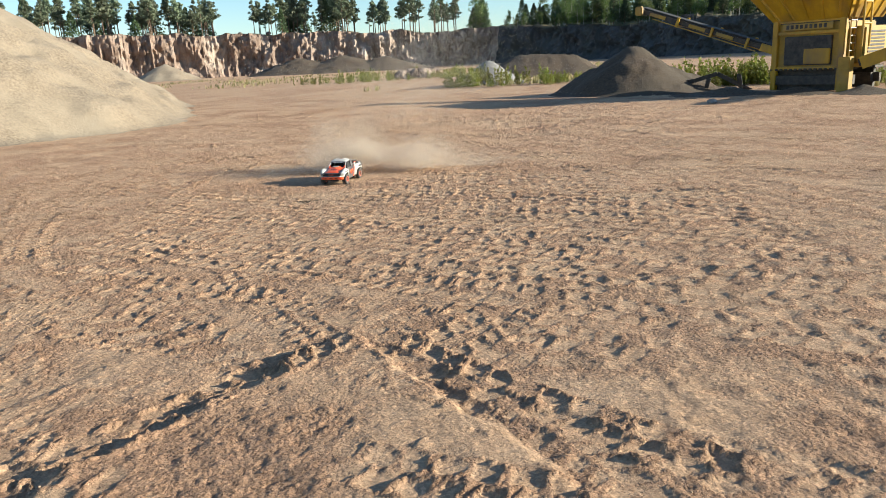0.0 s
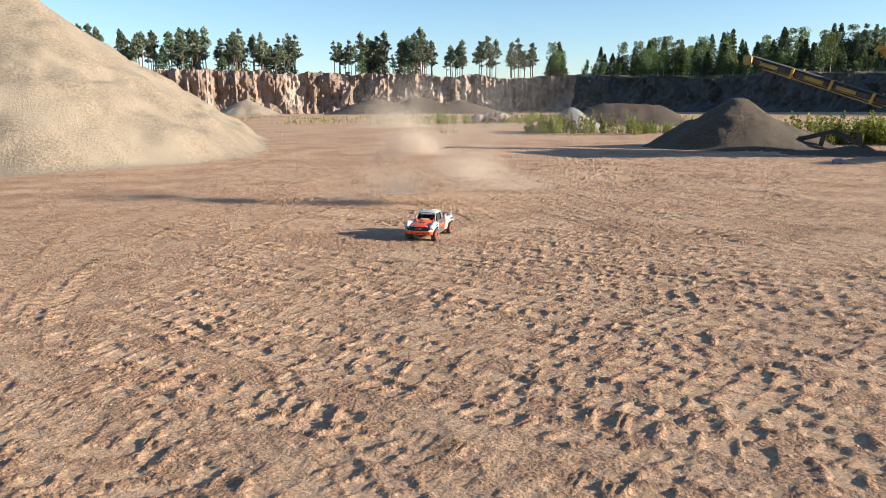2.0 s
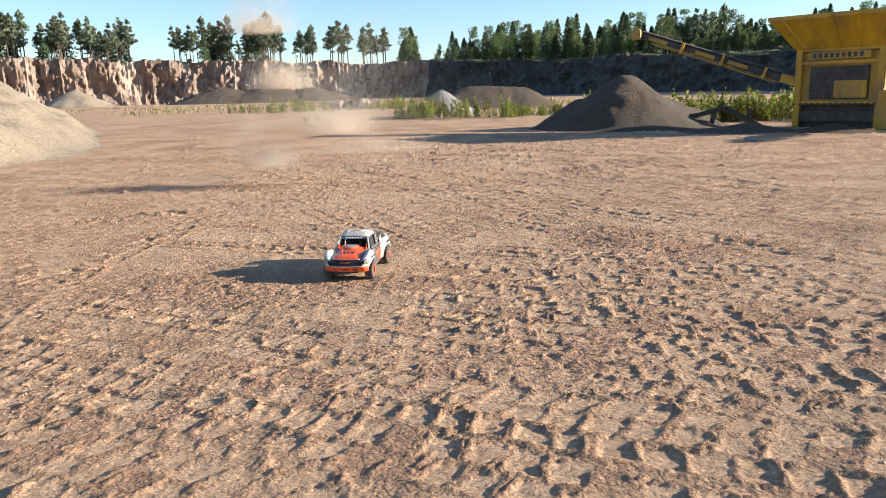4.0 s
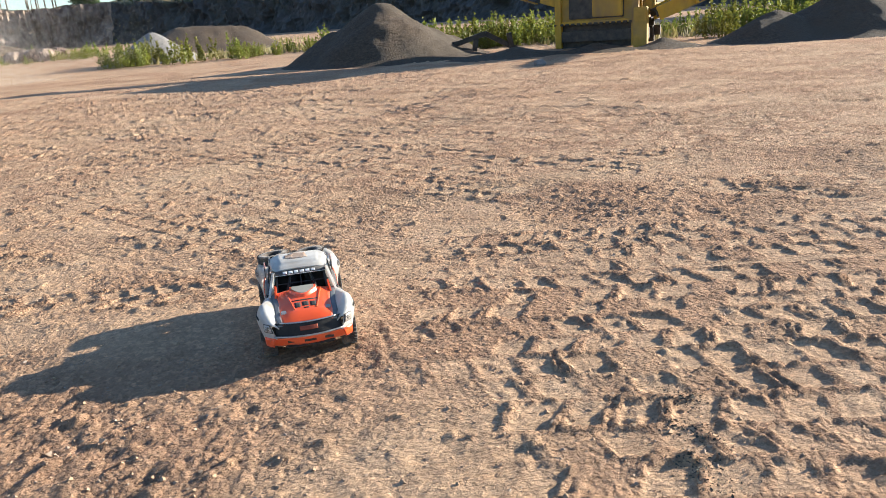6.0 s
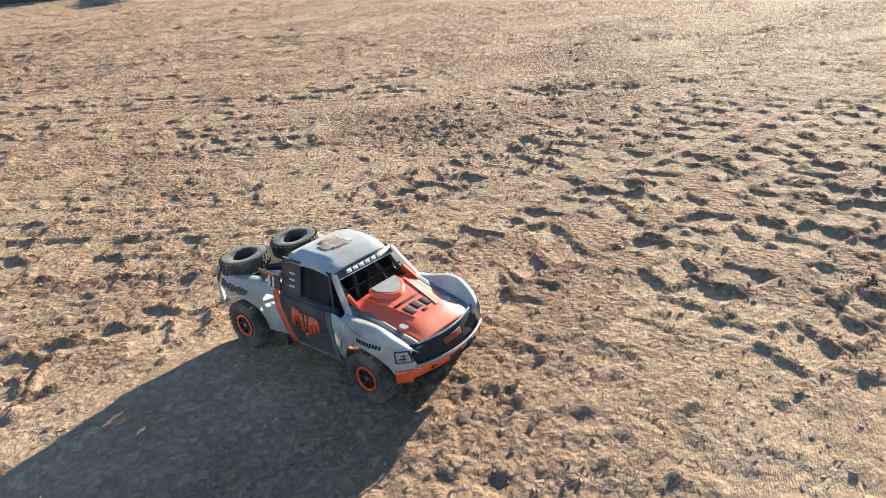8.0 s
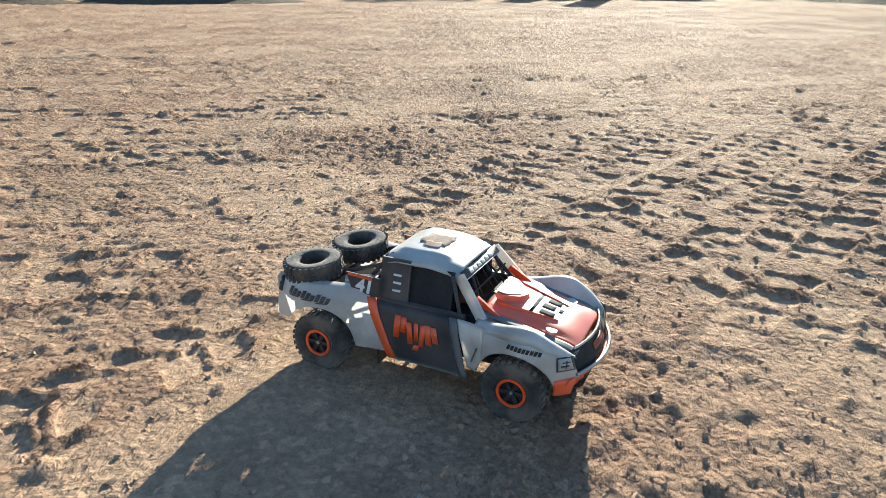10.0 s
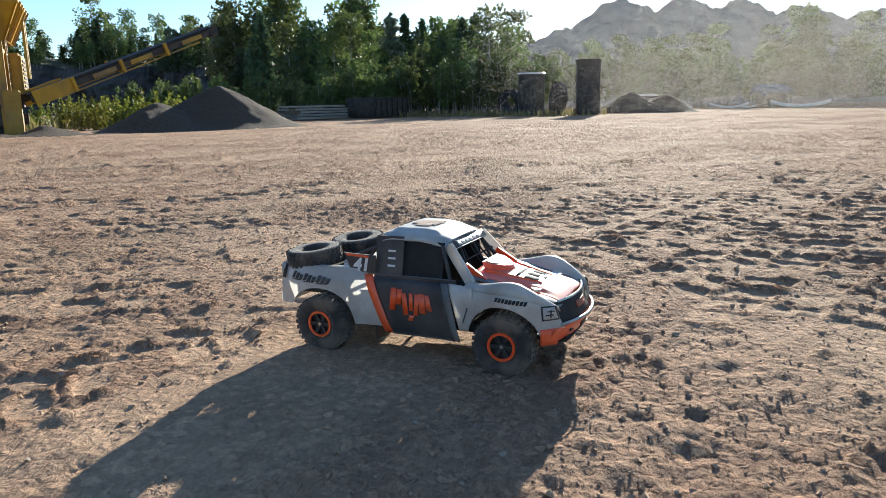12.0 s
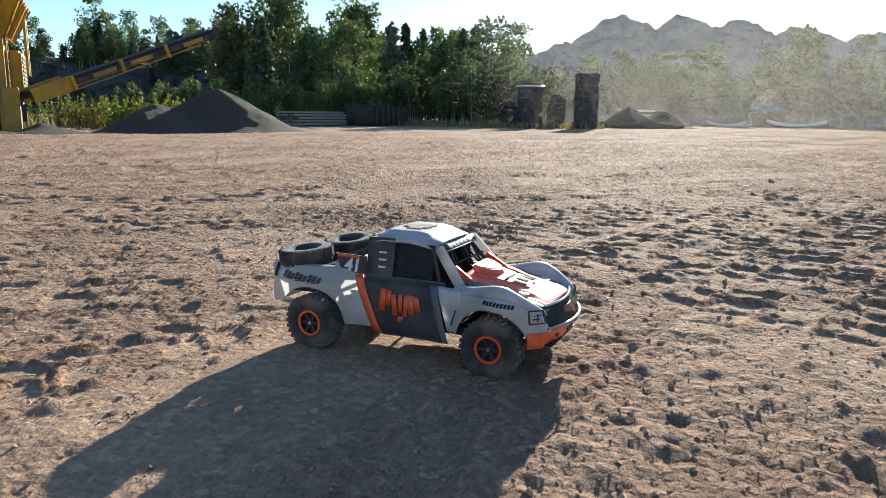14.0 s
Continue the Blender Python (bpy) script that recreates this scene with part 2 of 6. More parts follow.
def part(name, data, material, parent=None, label=""):
    """Links a bmesh or a mesh as one mesh object under a thing or a part."""
    if isinstance(data, bmesh.types.BMesh):
        me = bpy.data.meshes.new(name)
        bmesh.ops.recalc_face_normals(data, faces=data.faces)
        data.to_mesh(me)
        data.free()
    else:
        me = data
    me.materials.clear()
    me.materials.append(material)
    ob = new(name, me)
    if parent:
        ob.parent = parent
    if label:
        tagged(ob, label)
    return ob


def box(bm, x0, x1, y0, y1, z0, z1, bevel=0.0, m=None):
    made = bmesh.ops.create_cube(bm, size=1.0)["verts"]
    for v in made:
        v.co = Vector(((x0 + x1) / 2 + v.co.x * (x1 - x0), (y0 + y1) / 2 + v.co.y * (y1 - y0), (z0 + z1) / 2 + v.co.z * (z1 - z0)))
    if bevel:
        edges = {e for v in made for e in v.link_edges}
        r = bmesh.ops.bevel(bm, geom=list(edges), offset=bevel, segments=2, affect="EDGES")
        made = list({v for f in r["faces"] for v in f.verts} | {v for v in made if v.is_valid})
    if m:
        bmesh.ops.transform(bm, matrix=m, verts=made)
    return bm


def tube(bm, a, b, r, r2=None, seg=8, caps=True):
    a, b = Vector(a), Vector(b)
    d = b - a
    m = Matrix.Translation((a + b) / 2) @ d.to_track_quat("Z", "Y").to_matrix().to_4x4()
    bmesh.ops.create_cone(bm, cap_ends=caps, segments=seg, radius1=r, radius2=r if r2 is None else r2, depth=d.length, matrix=m)
    return bm


def bar(bm, a, b, w, h):
    """A square bar from a to b, w wide and h high."""
    a, b = Vector(a), Vector(b)
    d = b - a
    m = Matrix.Translation((a + b) / 2) @ d.to_track_quat("X", "Z").to_matrix().to_4x4()
    return box(bm, -d.length / 2, d.length / 2, -w / 2, w / 2, -h / 2, h / 2, m=m)


# ---- ground: one sheet ----
def lines(stops):
    """Grid lines from rows of (from, to, step at the start, step at the end)."""
    out = []
    for a, b, s0, s1 in stops:
        p = a
        while p < b - 1e-6:
            out.append(p)
            p += s0 + (s1 - s0) * (p - a) / (b - a)
    out.append(stops[-1][1])
    return np.array(out)


GX = lines([(-600, -60, 60, 9), (-60, -10, 6, 0.2), (-10, -3.2, 0.075, 0.017), (-3.2, -2.2, 0.016, 0.011), (-2.2, 0.8, 0.0108, 0.0108), (0.8, 1.6, 0.011, 0.017), (1.6, 10, 0.018, 0.08), (10, 22, 0.12, 0.3), (22, 60, 0.3, 6), (60, 700, 8, 60)])
GY = lines([(-300, -10, 50, 3), (-10, 2.2, 2, 0.05), (2.2, 7.4, 0.02, 0.017), (7.4, 8.0, 0.016, 0.011), (8.0, 10.4, 0.0108, 0.0108), (10.4, 11.2, 0.011, 0.016), (11.2, 20, 0.016, 0.065), (20, 28, 0.07, 0.2), (28, 60, 0.2, 5), (60, 700, 6, 60)])


def ground():
    X, Y = np.meshgrid(GX, GY)
    near = np.exp(-(np.abs(X - 1) / 18) ** 3 - (np.abs(Y - 11) / 17) ** 3)
    base = 0.012 * fbm(X * 0.9, Y * 0.9, 3, 3) * (0.4 + 0.6 * near)
    crumb = np.clip(0.45 + 0.9 * fbm(X * 1.2, Y * 1.5, 3, 51), 0, 1)
    Z = base + near * (0.0035 * fbm(X * 4, Y * 6, 3, 5) - 0.0045 * np.abs(fbm(X * 5, Y * 9, 3, 15, 0.6)) ** 1.3)
    Z += near * (0.0010 + 0.0050 * crumb) * fbm(X * 20, Y * 23, 3, 9, 0.8)
    loose = crumb.copy()                       # 1: crumbly soil, 0: firm pressed plate
    rng = np.random.RandomState(4)
    parked = np.clip((np.hypot((X + 1.08) / 0.20, (Y - 9.72) / 0.40) - 0.9) / 0.3, 0, 1)

    def dent(cx, cy, a, b, ang, depth, rim=0.4, warp=0.28):
        """An oval print with a raised rim, or with a negative depth a clod."""
        R = 2.6 * max(a, b)
        i0, i1 = np.searchsorted(GX, (cx - R, cx + R))
        j0, j1 = np.searchsorted(GY, (cy - R, cy + R))
        x, y = X[j0:j1, i0:i1] - cx, Y[j0:j1, i0:i1] - cy
        u, v = (x * math.cos(ang) + y * math.sin(ang)) / a, (-x * math.sin(ang) + y * math.cos(ang)) / b
        r = np.sqrt(u * u + v * v) + warp * vnoise(x / b * 0.9 + cx * 9, y / b * 0.9 + cy * 7, 17)
        e = np.clip((1.12 - r) / 0.28, 0, 1)
        Z[j0:j1, i0:i1] += depth * (-e * e * (3 - 2 * e) * (0.7 + 0.45 * np.clip(u, -1, 1)) + rim * np.exp(-(r - 1.4) ** 2 * 7))

    def scatter(count, x0, x1, y0, y1, prints):
        """Worn prints and thrown-up clods, in loose bands."""
        for k in range(count):
            x, y = rng.uniform(x0, x1), rng.uniform(y0, y1)
            dens = float(vnoise(np.array(x * 0.55 + 3), np.array(y * 0.8), 21))
            if rng.rand() > 0.55 + 0.5 * dens or abs(x + 1.08) < 0.22 and abs(y - 9.72) < 0.4:
                continue
            far = max(0.0, min(1.0, max((y - 10) / 7, (x - 2) / 8)))
            s = rng.uniform(0.010, 0.028) * (1 + 1.5 * far)
            if rng.rand() > prints:
                dent(x, y, s * rng.uniform(0.7, 1.8), s * 0.62, rng.normal(0.15, 0.7), -s * rng.uniform(0.2, 0.5), 0.0, 0.6)
            else:
                dent(x, y, s * rng.uniform(1.0, 2.3), s * 0.8, rng.normal(0.15, 0.6), s * rng.uniform(0.12, 0.28), rng.uniform(0.2, 0.5), 0.45)

    def press(j, i, u, v, length, wide, pitch, depth, skew, seed, ribs, firm=0.0):
        """Presses a tyre's lugs into the chosen points: flat plates side by side, crumbly ridges squeezed up between them."""
        x, y = X[j, i], Y[j, i]
        n1, n2 = vnoise(x * 11, y * 11, seed), vnoise(x * 38, y * 38, seed + 3)
        v = v + 0.03 * vnoise(u * 1.1, u * 0, seed + 5) + 0.012 * n1
        av, side = np.abs(v) / (wide / 2), np.where(v > 0, 1.0, 0.0)
        if ribs:                               # a worn tyre leaves fine grooves along its way
            h = depth * (0.30 * np.cos(av * 12.5 + 1.6 * n1) * np.clip(0.5 + n1, 0, 1) - 0.4 + 0.25 * n2)
            plate = np.clip(0.6 + 0.5 * n1, 0, 1)
        else:
            ph = u / pitch + skew * av + 0.5 * side + 0.10 * n1
            cell = np.floor(ph)
            f = np.abs(ph - cell - 0.5) * 2
            h1, h2 = lattice(cell, side, seed), lattice(cell, side + 5, seed)
            r = np.maximum(f / (0.70 + 0.20 * h1), np.abs(av - 0.5) * 2 / 0.90) + (0.20 - 0.07 * firm) * n1 + 0.06 * n2
            plate = np.clip((1.0 - r) / 0.16, 0, 1) * (h2 > 0.16)
            ridge = np.exp(-((r - 1.08) / 0.16) ** 2)
            h = -0.7 * depth * plate * (0.25 + 0.75 * h1) + depth * (1 - plate) * (0.12 + 0.88 * ridge) * np.clip(0.35 + 0.7 * n2 + 0.8 * n1 + 0.3 * h2, 0, 1.5)
        m = np.clip((1.16 - av) / 0.22, 0, 1) * np.clip(np.minimum(u, length - u) / 0.4, 0, 1) * np.clip(0.75 + 0.5 * firm + 0.9 * vnoise(x * 0.9, y * 0.9, seed + 8), 0, 1) * parked[j, i]
        Z[j, i] = Z[j, i] * (1 - 0.85 * m) + (base[j, i] + h + 0.001 * n2) * 0.85 * m + 0.15 * m * h
        loose[j, i] = loose[j, i] * (1 - m) + m * np.clip(0.95 - plate + 0.25 * n1, 0, 1)

    def track(a, b, wide=0.3, pitch=0.14, depth=0.012, skew=0.5, ribs=False, firm=0.0):
        (ax, ay), (bx, by) = a, b
        L = math.hypot(bx - ax, by - ay)
        dx, dy = (bx - ax) / L, (by - ay) / L
        i0, i1 = np.searchsorted(GX, (min(ax, bx) - wide, max(ax, bx) + wide))
        j0, j1 = np.searchsorted(GY, (min(ay, by) - wide, max(ay, by) + wide))
        x, y = X[j0:j1, i0:i1] - ax, Y[j0:j1, i0:i1] - ay
        j, i = np.nonzero((np.abs(y * dx - x * dy) < wide * 0.65) & (x * dx + y * dy > 0) & (x * dx + y * dy < L))
        if len(j):
            u, v = x[j, i] * dx + y[j, i] * dy, y[j, i] * dx - x[j, i] * dy
            press(j + j0, i + i0, u, v, L, wide, pitch, depth, skew, rng.randint(1, 90), ribs, firm)

    def bend(cx, cy, rad, a0, a1, wide=0.28, pitch=0.14, depth=0.014, skew=0.5, ribs=False):
        i0, i1 = np.searchsorted(GX, (cx - rad - wide, cx + rad + wide))
        j0, j1 = np.searchsorted(GY, (cy - rad - wide, cy + rad + wide))
        x, y = X[j0:j1, i0:i1] - cx, Y[j0:j1, i0:i1] - cy
        ang = np.mod(np.arctan2(y, x), 2 * math.pi)
        v = np.hypot(x, y) - rad
        j, i = np.nonzero((np.abs(v) < wide * 0.65) & (ang > a0) & (ang < a1))
        if len(j):
            press(j + j0, i + i0, (ang[j, i] - a0) * rad, v[j, i], (a1 - a0) * rad, wide, pitch, depth, skew, rng.randint(1, 90), ribs)

    scatter(8000, -8, 10, 1.8, 17, 0.35)
    scatter(15000, -9, 20, 10, 26, 0.35)
    # years of wheel tracks, one over the other
    for k in range(210):
        x, y = rng.uniform(-8, 11), rng.uniform(2.2, 22)
        ang = rng.choice((-0.45, -0.5, -0.35, -1.03, -1.0, 0.2, 2.3)) + rng.normal(0, 0.12)
        if -2.6 < x < 2.2 and 6.8 < y < 11.5 and k % 4:
            continue
        L = rng.uniform(1.5, 4.5)
        far = max(0.0, min(1.0, max((y - 12) / 9, (x - 3) / 7)))
        c, s = L * math.cos(ang), L * math.sin(ang)
        track((x - c, y - s), (x + c, y + s), rng.uniform(0.22, 0.36) * (1 + 0.8 * far), rng.uniform(0.11, 0.16) * (1 + 0.9 * far), rng.uniform(0.007, 0.0125) * (1 + 0.6 * far), rng.uniform(0.2, 0.8), rng.rand() < 0.08)
    # smooth tracks that sweep away to the far side
    for k, o in enumerate((-3.4, -2.9, -1.2, -0.7, 0.6, 1.1, 2.6, 4.6, 5.1)):
        track((-3.2 + o * 0.82, 19.4 + o * 0.57), (5.4 + o * 0.82, 7.0 + o * 0.57), 0.26, 0.15, 0.012, 0.4, k % 3 < 2)
    # wheel tracks that turn round the near side of the yard
    for cx, cy, rad, a0, a1 in ((1.6, 9.6, 5.6, 2.3, 3.9), (1.2, 9.9, 4.3, 2.2, 3.8), (2.2, 10.0, 7.2, 2.35, 3.8), (1.8, 9.4, 3.7, 3.5, 4.5), (-2.6, 15.2, 3.4, 2.6, 4.6), (3.0, 9.0, 8.6, 2.5, 3.7), (-0.6, 5.4, 1.5, 4.9, 6.2)):
        bend(cx, cy, rad, a0, a1, 0.30, 0.14, 0.012, 0.5)
        bend(cx, cy, rad + 0.42, a0, a1, 0.28, 0.13, 0.009, -0.5)
    for k in range(11):
        x0 = -2.6 + 0.48 * k
        track((x0, 14.4 + 0.1 * k), (x0 + 1.9, 10.3 + 0.1 * k), 0.33, 0.16, rng.uniform(0.008, 0.012), rng.uniform(0.1, 0.5) * rng.choice((-1, 1)))
    # broad tractor lugs in rows beside and before the truck
    for k in range(15):
        y0 = 5.6 + 0.345 * k
        x0 = -3.0 if y0 < 8.3 else -0.95 + 0.5 * max(0.0, y0 - 9.4)
        track((x0, y0 - 0.49 * (x0 + 0.5)), (3.6, y0 - 0.49 * 4.1 + rng.normal(0, 0.1)), 0.34, 0.15, rng.uniform(0.0080, 0.0110), rng.uniform(0.1, 0.4) * rng.choice((-1, 1)), False, 1.0)
    for a, b, w, d in (((-1.2, 2.5), (0.1, 4.45), 0.3, 0.026), ((0.1, 4.45), (1.9, 2.75), 0.28, 0.018), ((-2.8, 6.0), (-0.1, 4.9), 0.3, 0.014), ((-2.2, 6.5), (-1.5, 5.9), 0.32, 0.022), ((-4.4, 12.1), (-2.7, 12.9), 0.36, 0.028)):
        track(a, b, w, 0.15, d, 0.4)
    for o in (0.0, 0.16, 0.32):
        track((-1.15 - o, 1.9), (-2.15 - o, 5.2), 0.14, 0.1, 0.012, 0.3, True)
    # a scatter of clods thrown up since
    scatter(2500, -3.2, 4, 3, 12, 0.1)
    # a firm raised corner with crumbling edges between two crossing tracks
    wob = 0.05 * fbm(X * 4, Y * 4, 3, 61)
    d1 = ((X + 0.69) * 1.36 - (Y - 3.08) * 0.77) / 1.563 + wob
    d2 = (-(X - 0.08) * 0.94 - (Y - 4.44) * 0.66) / 1.149 * 1.0 + wob
    e = np.clip(np.minimum(d1, d2) / 0.07, 0, 1) * np.clip((Y - 1.9) / 0.8, 0, 1)
    Z += 0.03 * e * e * (3 - 2 * e)
    # low wind-rowed ridges left by a blade
    for x0, y0, ang, w, h in ((0.0, 13.5, 0.22, 0.12, 0.03), (1.0, 12.6, 0.2, 0.1, 0.025), (2.0, 15.4, 0.25, 0.2, 0.05), (-0.7, 2.9, 1.1, 0.05, 0.016), (-1.4, 3.2, 1.15, 0.05, 0.014)):
        t = -(X - x0) * math.sin(ang) + (Y - y0) * math.cos(ang)
        along = (X - x0) * math.cos(ang) + (Y - y0) * math.sin(ang)
        Z += h * np.exp(-(t / w) ** 2) * np.exp(-(along / 2.6) ** 2) * (0.7 + 0.5 * vnoise(along * 2.2, t * 3, 31))
    # coarser, churned relief away from the truck, drawn out along the way of the wheels
    away = 1 - np.exp(-(np.hypot(X + 1.0, Y - 9.2) / 4.0) ** 3)
    rough = np.clip(0.55 + 0.7 * fbm(X * 0.35, Y * 0.35, 2, 71), 0.1, 1)
    al, ac = X * 0.5 - Y * 0.865, X * 0.865 + Y * 0.5
    Z += near * away * np.clip(0.3 + X / 5, 0.25, 1) * rough * (0.015 * (0.45 - np.abs(fbm(al * 1.0, ac * 2.6, 4, 73, 0.75))))
    Z += near * np.clip((np.hypot(X + 1.0, Y - 9.2) - 4) / 4, 0, 1) * rough * 0.013 * (0.4 - np.abs(fbm(al * 2.0, ac * 4.6, 2, 83, 0.7)))
    # far ground: gentle unevenness only
    far = np.clip((np.hypot(X, Y - 8) - 30) / 80, 0, 1)
    Z += far * 0.12 * fbm(X * 0.05, Y * 0.05, 3, 8)
    ob = part("ground", grid_mesh("ground", X, Y, Z), M_GROUND)
    ob.data.attributes.new("loose", "FLOAT", "POINT").data.foreach_set("value", loose.ravel().astype(np.float32))
    tagged(ob, "rutted sandy brown quarry floor with tyre prints", "ground", kind="structure")
    return X, Y, Z


GXX, GYY, GZZ = ground()


def ground_z(x, y):
    i = min(max(int(np.searchsorted(GX, x)), 0), len(GX) - 1)
    j = min(max(int(np.searchsorted(GY, y)), 0), len(GY) - 1)
    return float(GZZ[j, i])


# ---- heaps ----
def heap(name, label, material, cones, x0, x1, y0, y1, step, seed, rough=0.05, category="mound"):
    """A tipped heap: the highest of several cones (x, y, height, slope), with slumps and grain; cut off under the floor."""
    xs, ys = np.arange(x0, x1 + step, step), np.arange(y0, y1 + step, step)
    X, Y = np.meshgrid(xs, ys)
    wx, wy = X + 0.25 * fbm(X * 0.5, Y * 0.5, 2, seed), Y + 0.25 * fbm(X * 0.5, Y * 0.5, 2, seed + 5)
    Z = np.full_like(X, -9.0)
    for cx, cy, h, slope in cones:
        r = np.hypot(wx - cx, wy - cy)
        Z = np.maximum(Z, h - slope * (np.sqrt(r * r + (0.12 * h) ** 2) - 0.12 * h))
    toe = 0.25
    Z = np.where(Z < toe, toe * np.exp(np.clip((Z - toe) / toe, -6, 0) * 1.0), Z)
    Z += rough * fbm(X * 1.7, Y * 1.7, 4, seed + 9, 0.6) * np.clip(Z / 0.6, 0, 1)
    Z = np.maximum(Z - 0.09, -0.25)
    ob = part(name, grid_mesh(name, X, Y, Z), material)
    return tagged(ob, label, category)


heap("earth_mound", "tall pale sand and gravel heap with slumped slopes", M_GRAVEL,
     [(-16.2, 21.5, 5.1, 0.71), (-17.8, 25.5, 4.8, 0.69), (-18.9, 30, 4.0, 0.61), (-14.6, 18.8, 2.5, 0.56), (-20.2, 20, 6.2, 0.7)], -32, -4, 8, 42, 0.16, 3, 0.13)
heap("earth_mound", "dark brown gravel heap under the conveyor", M_DARKGRAVEL,
     [(5.6, 27.0, 1.62, 0.68), (4.3, 27.3, 0.95, 0.62), (6.7, 26.7, 0.95, 0.6)], 0.5, 11, 22, 32, 0.08, 13, 0.04)
heap("earth_mound", "grey gravel cone tipped among the weeds", M_GREYGRAVEL,
     [(0.4, 42.0, 1.32, 0.64)], -4, 5, 37.5, 46.5, 0.12, 23, 0.04)
heap("earth_mound", "broad flat-topped brown gravel heap", M_DARKGRAVEL,
     [(2.6 + 0.45 * k, 53 + 0.1 * (k % 2), 1.6 - 0.02 * k, 0.5) for k in range(8)], -4, 13, 46, 60, 0.2, 33, 0.05)
heap("earth_mound", "dark gravel heap beside the crusher", M_DARKGRAVEL,
     [(14.6, 19.7, 1.15, 0.58), (13.1, 20.4, 0.75, 0.5)], 10.2, 18.5, 16, 24, 0.08, 43, 0.03)
heap("earth_mound", "low spill of crushed stone at the crusher", M_DARKGRAVEL,
     [(9.2, 22.4, 0.28, 0.3), (7.6, 23.6, 0.3, 0.22), (10.6, 21.6, 0.3, 0.35)], 4.5, 13, 19.5, 26, 0.09, 53, 0.03)
heap("earth_mound", "low dark earth bank beside the old tank", M_DARKGRAVEL,
     [(29.2, 9.6, 0.95, 0.6), (29.6, 8.2, 0.8, 0.55), (29.4, 11.2, 0.6, 0.5)], 26.5, 32.5, 5.5, 13.5, 0.1, 93, 0.05)
heap("earth_mound", "pale stone heap under the quarry face", M_GRAVEL,
     [(-62, 140, 3.2, 0.5)], -74, -50, 130, 150, 0.6, 63, 0.2)
heap("earth_mound", "long dark heap under the quarry face", M_DARKGRAVEL,
     [(-36, 140, 3.0, 0.3), (-28, 141, 3.2, 0.3), (-20, 141, 2.6, 0.3)], -54, -4, 126, 156, 0.6, 73, 0.2)
heap("spoil_mound", "high grey spoil heap with a broken crest", M_GREYGRAVEL,
     [(80, 17, 8.2, 0.62), (84, 11, 11.4, 0.7), (84, 4.5, 11.2, 0.75), (84, -1, 10.8, 0.75), (83, -7, 9.8, 0.6), (83, -14, 9.0, 0.5), (83, -24, 8.7, 0.5)], 55, 115, -50, 42, 0.45, 83, 0.32, "spoil heap")


# ---- quarry face and the wooded ground above it ----
FACE = [(-190, 60, 10.4), (-150, 100, 10.6), (-109, 138, 10.8), (-58, 166, 9.6), (0, 172, 8.1), (20, 150, 6.9), (46, 112, 6.0), (60, 80, 5.6), (66, 55, 5.0), (82, 36, 4.2), (120, 24, 4.0)]


def face_at(s):
    """Point, outward normal and height of the quarry edge at s of its length (0 to 1)."""
    seg = [math.dist(a[:2], b[:2]) for a, b in zip(FACE, FACE[1:])]
    d = s * sum(seg)
    for i, L in enumerate(seg):
        if d <= L or i == len(seg) - 1:
            k = min(d / L, 1.0)
            a, b = FACE[i], FACE[i + 1]
            t = Vector((b[0] - a[0], b[1] - a[1])).normalized()
            return a[0] + (b[0] - a[0]) * k, a[1] + (b[1] - a[1]) * k, Vector((-t.y, t.x)), a[2] + (b[2] - a[2]) * k
        d -= L


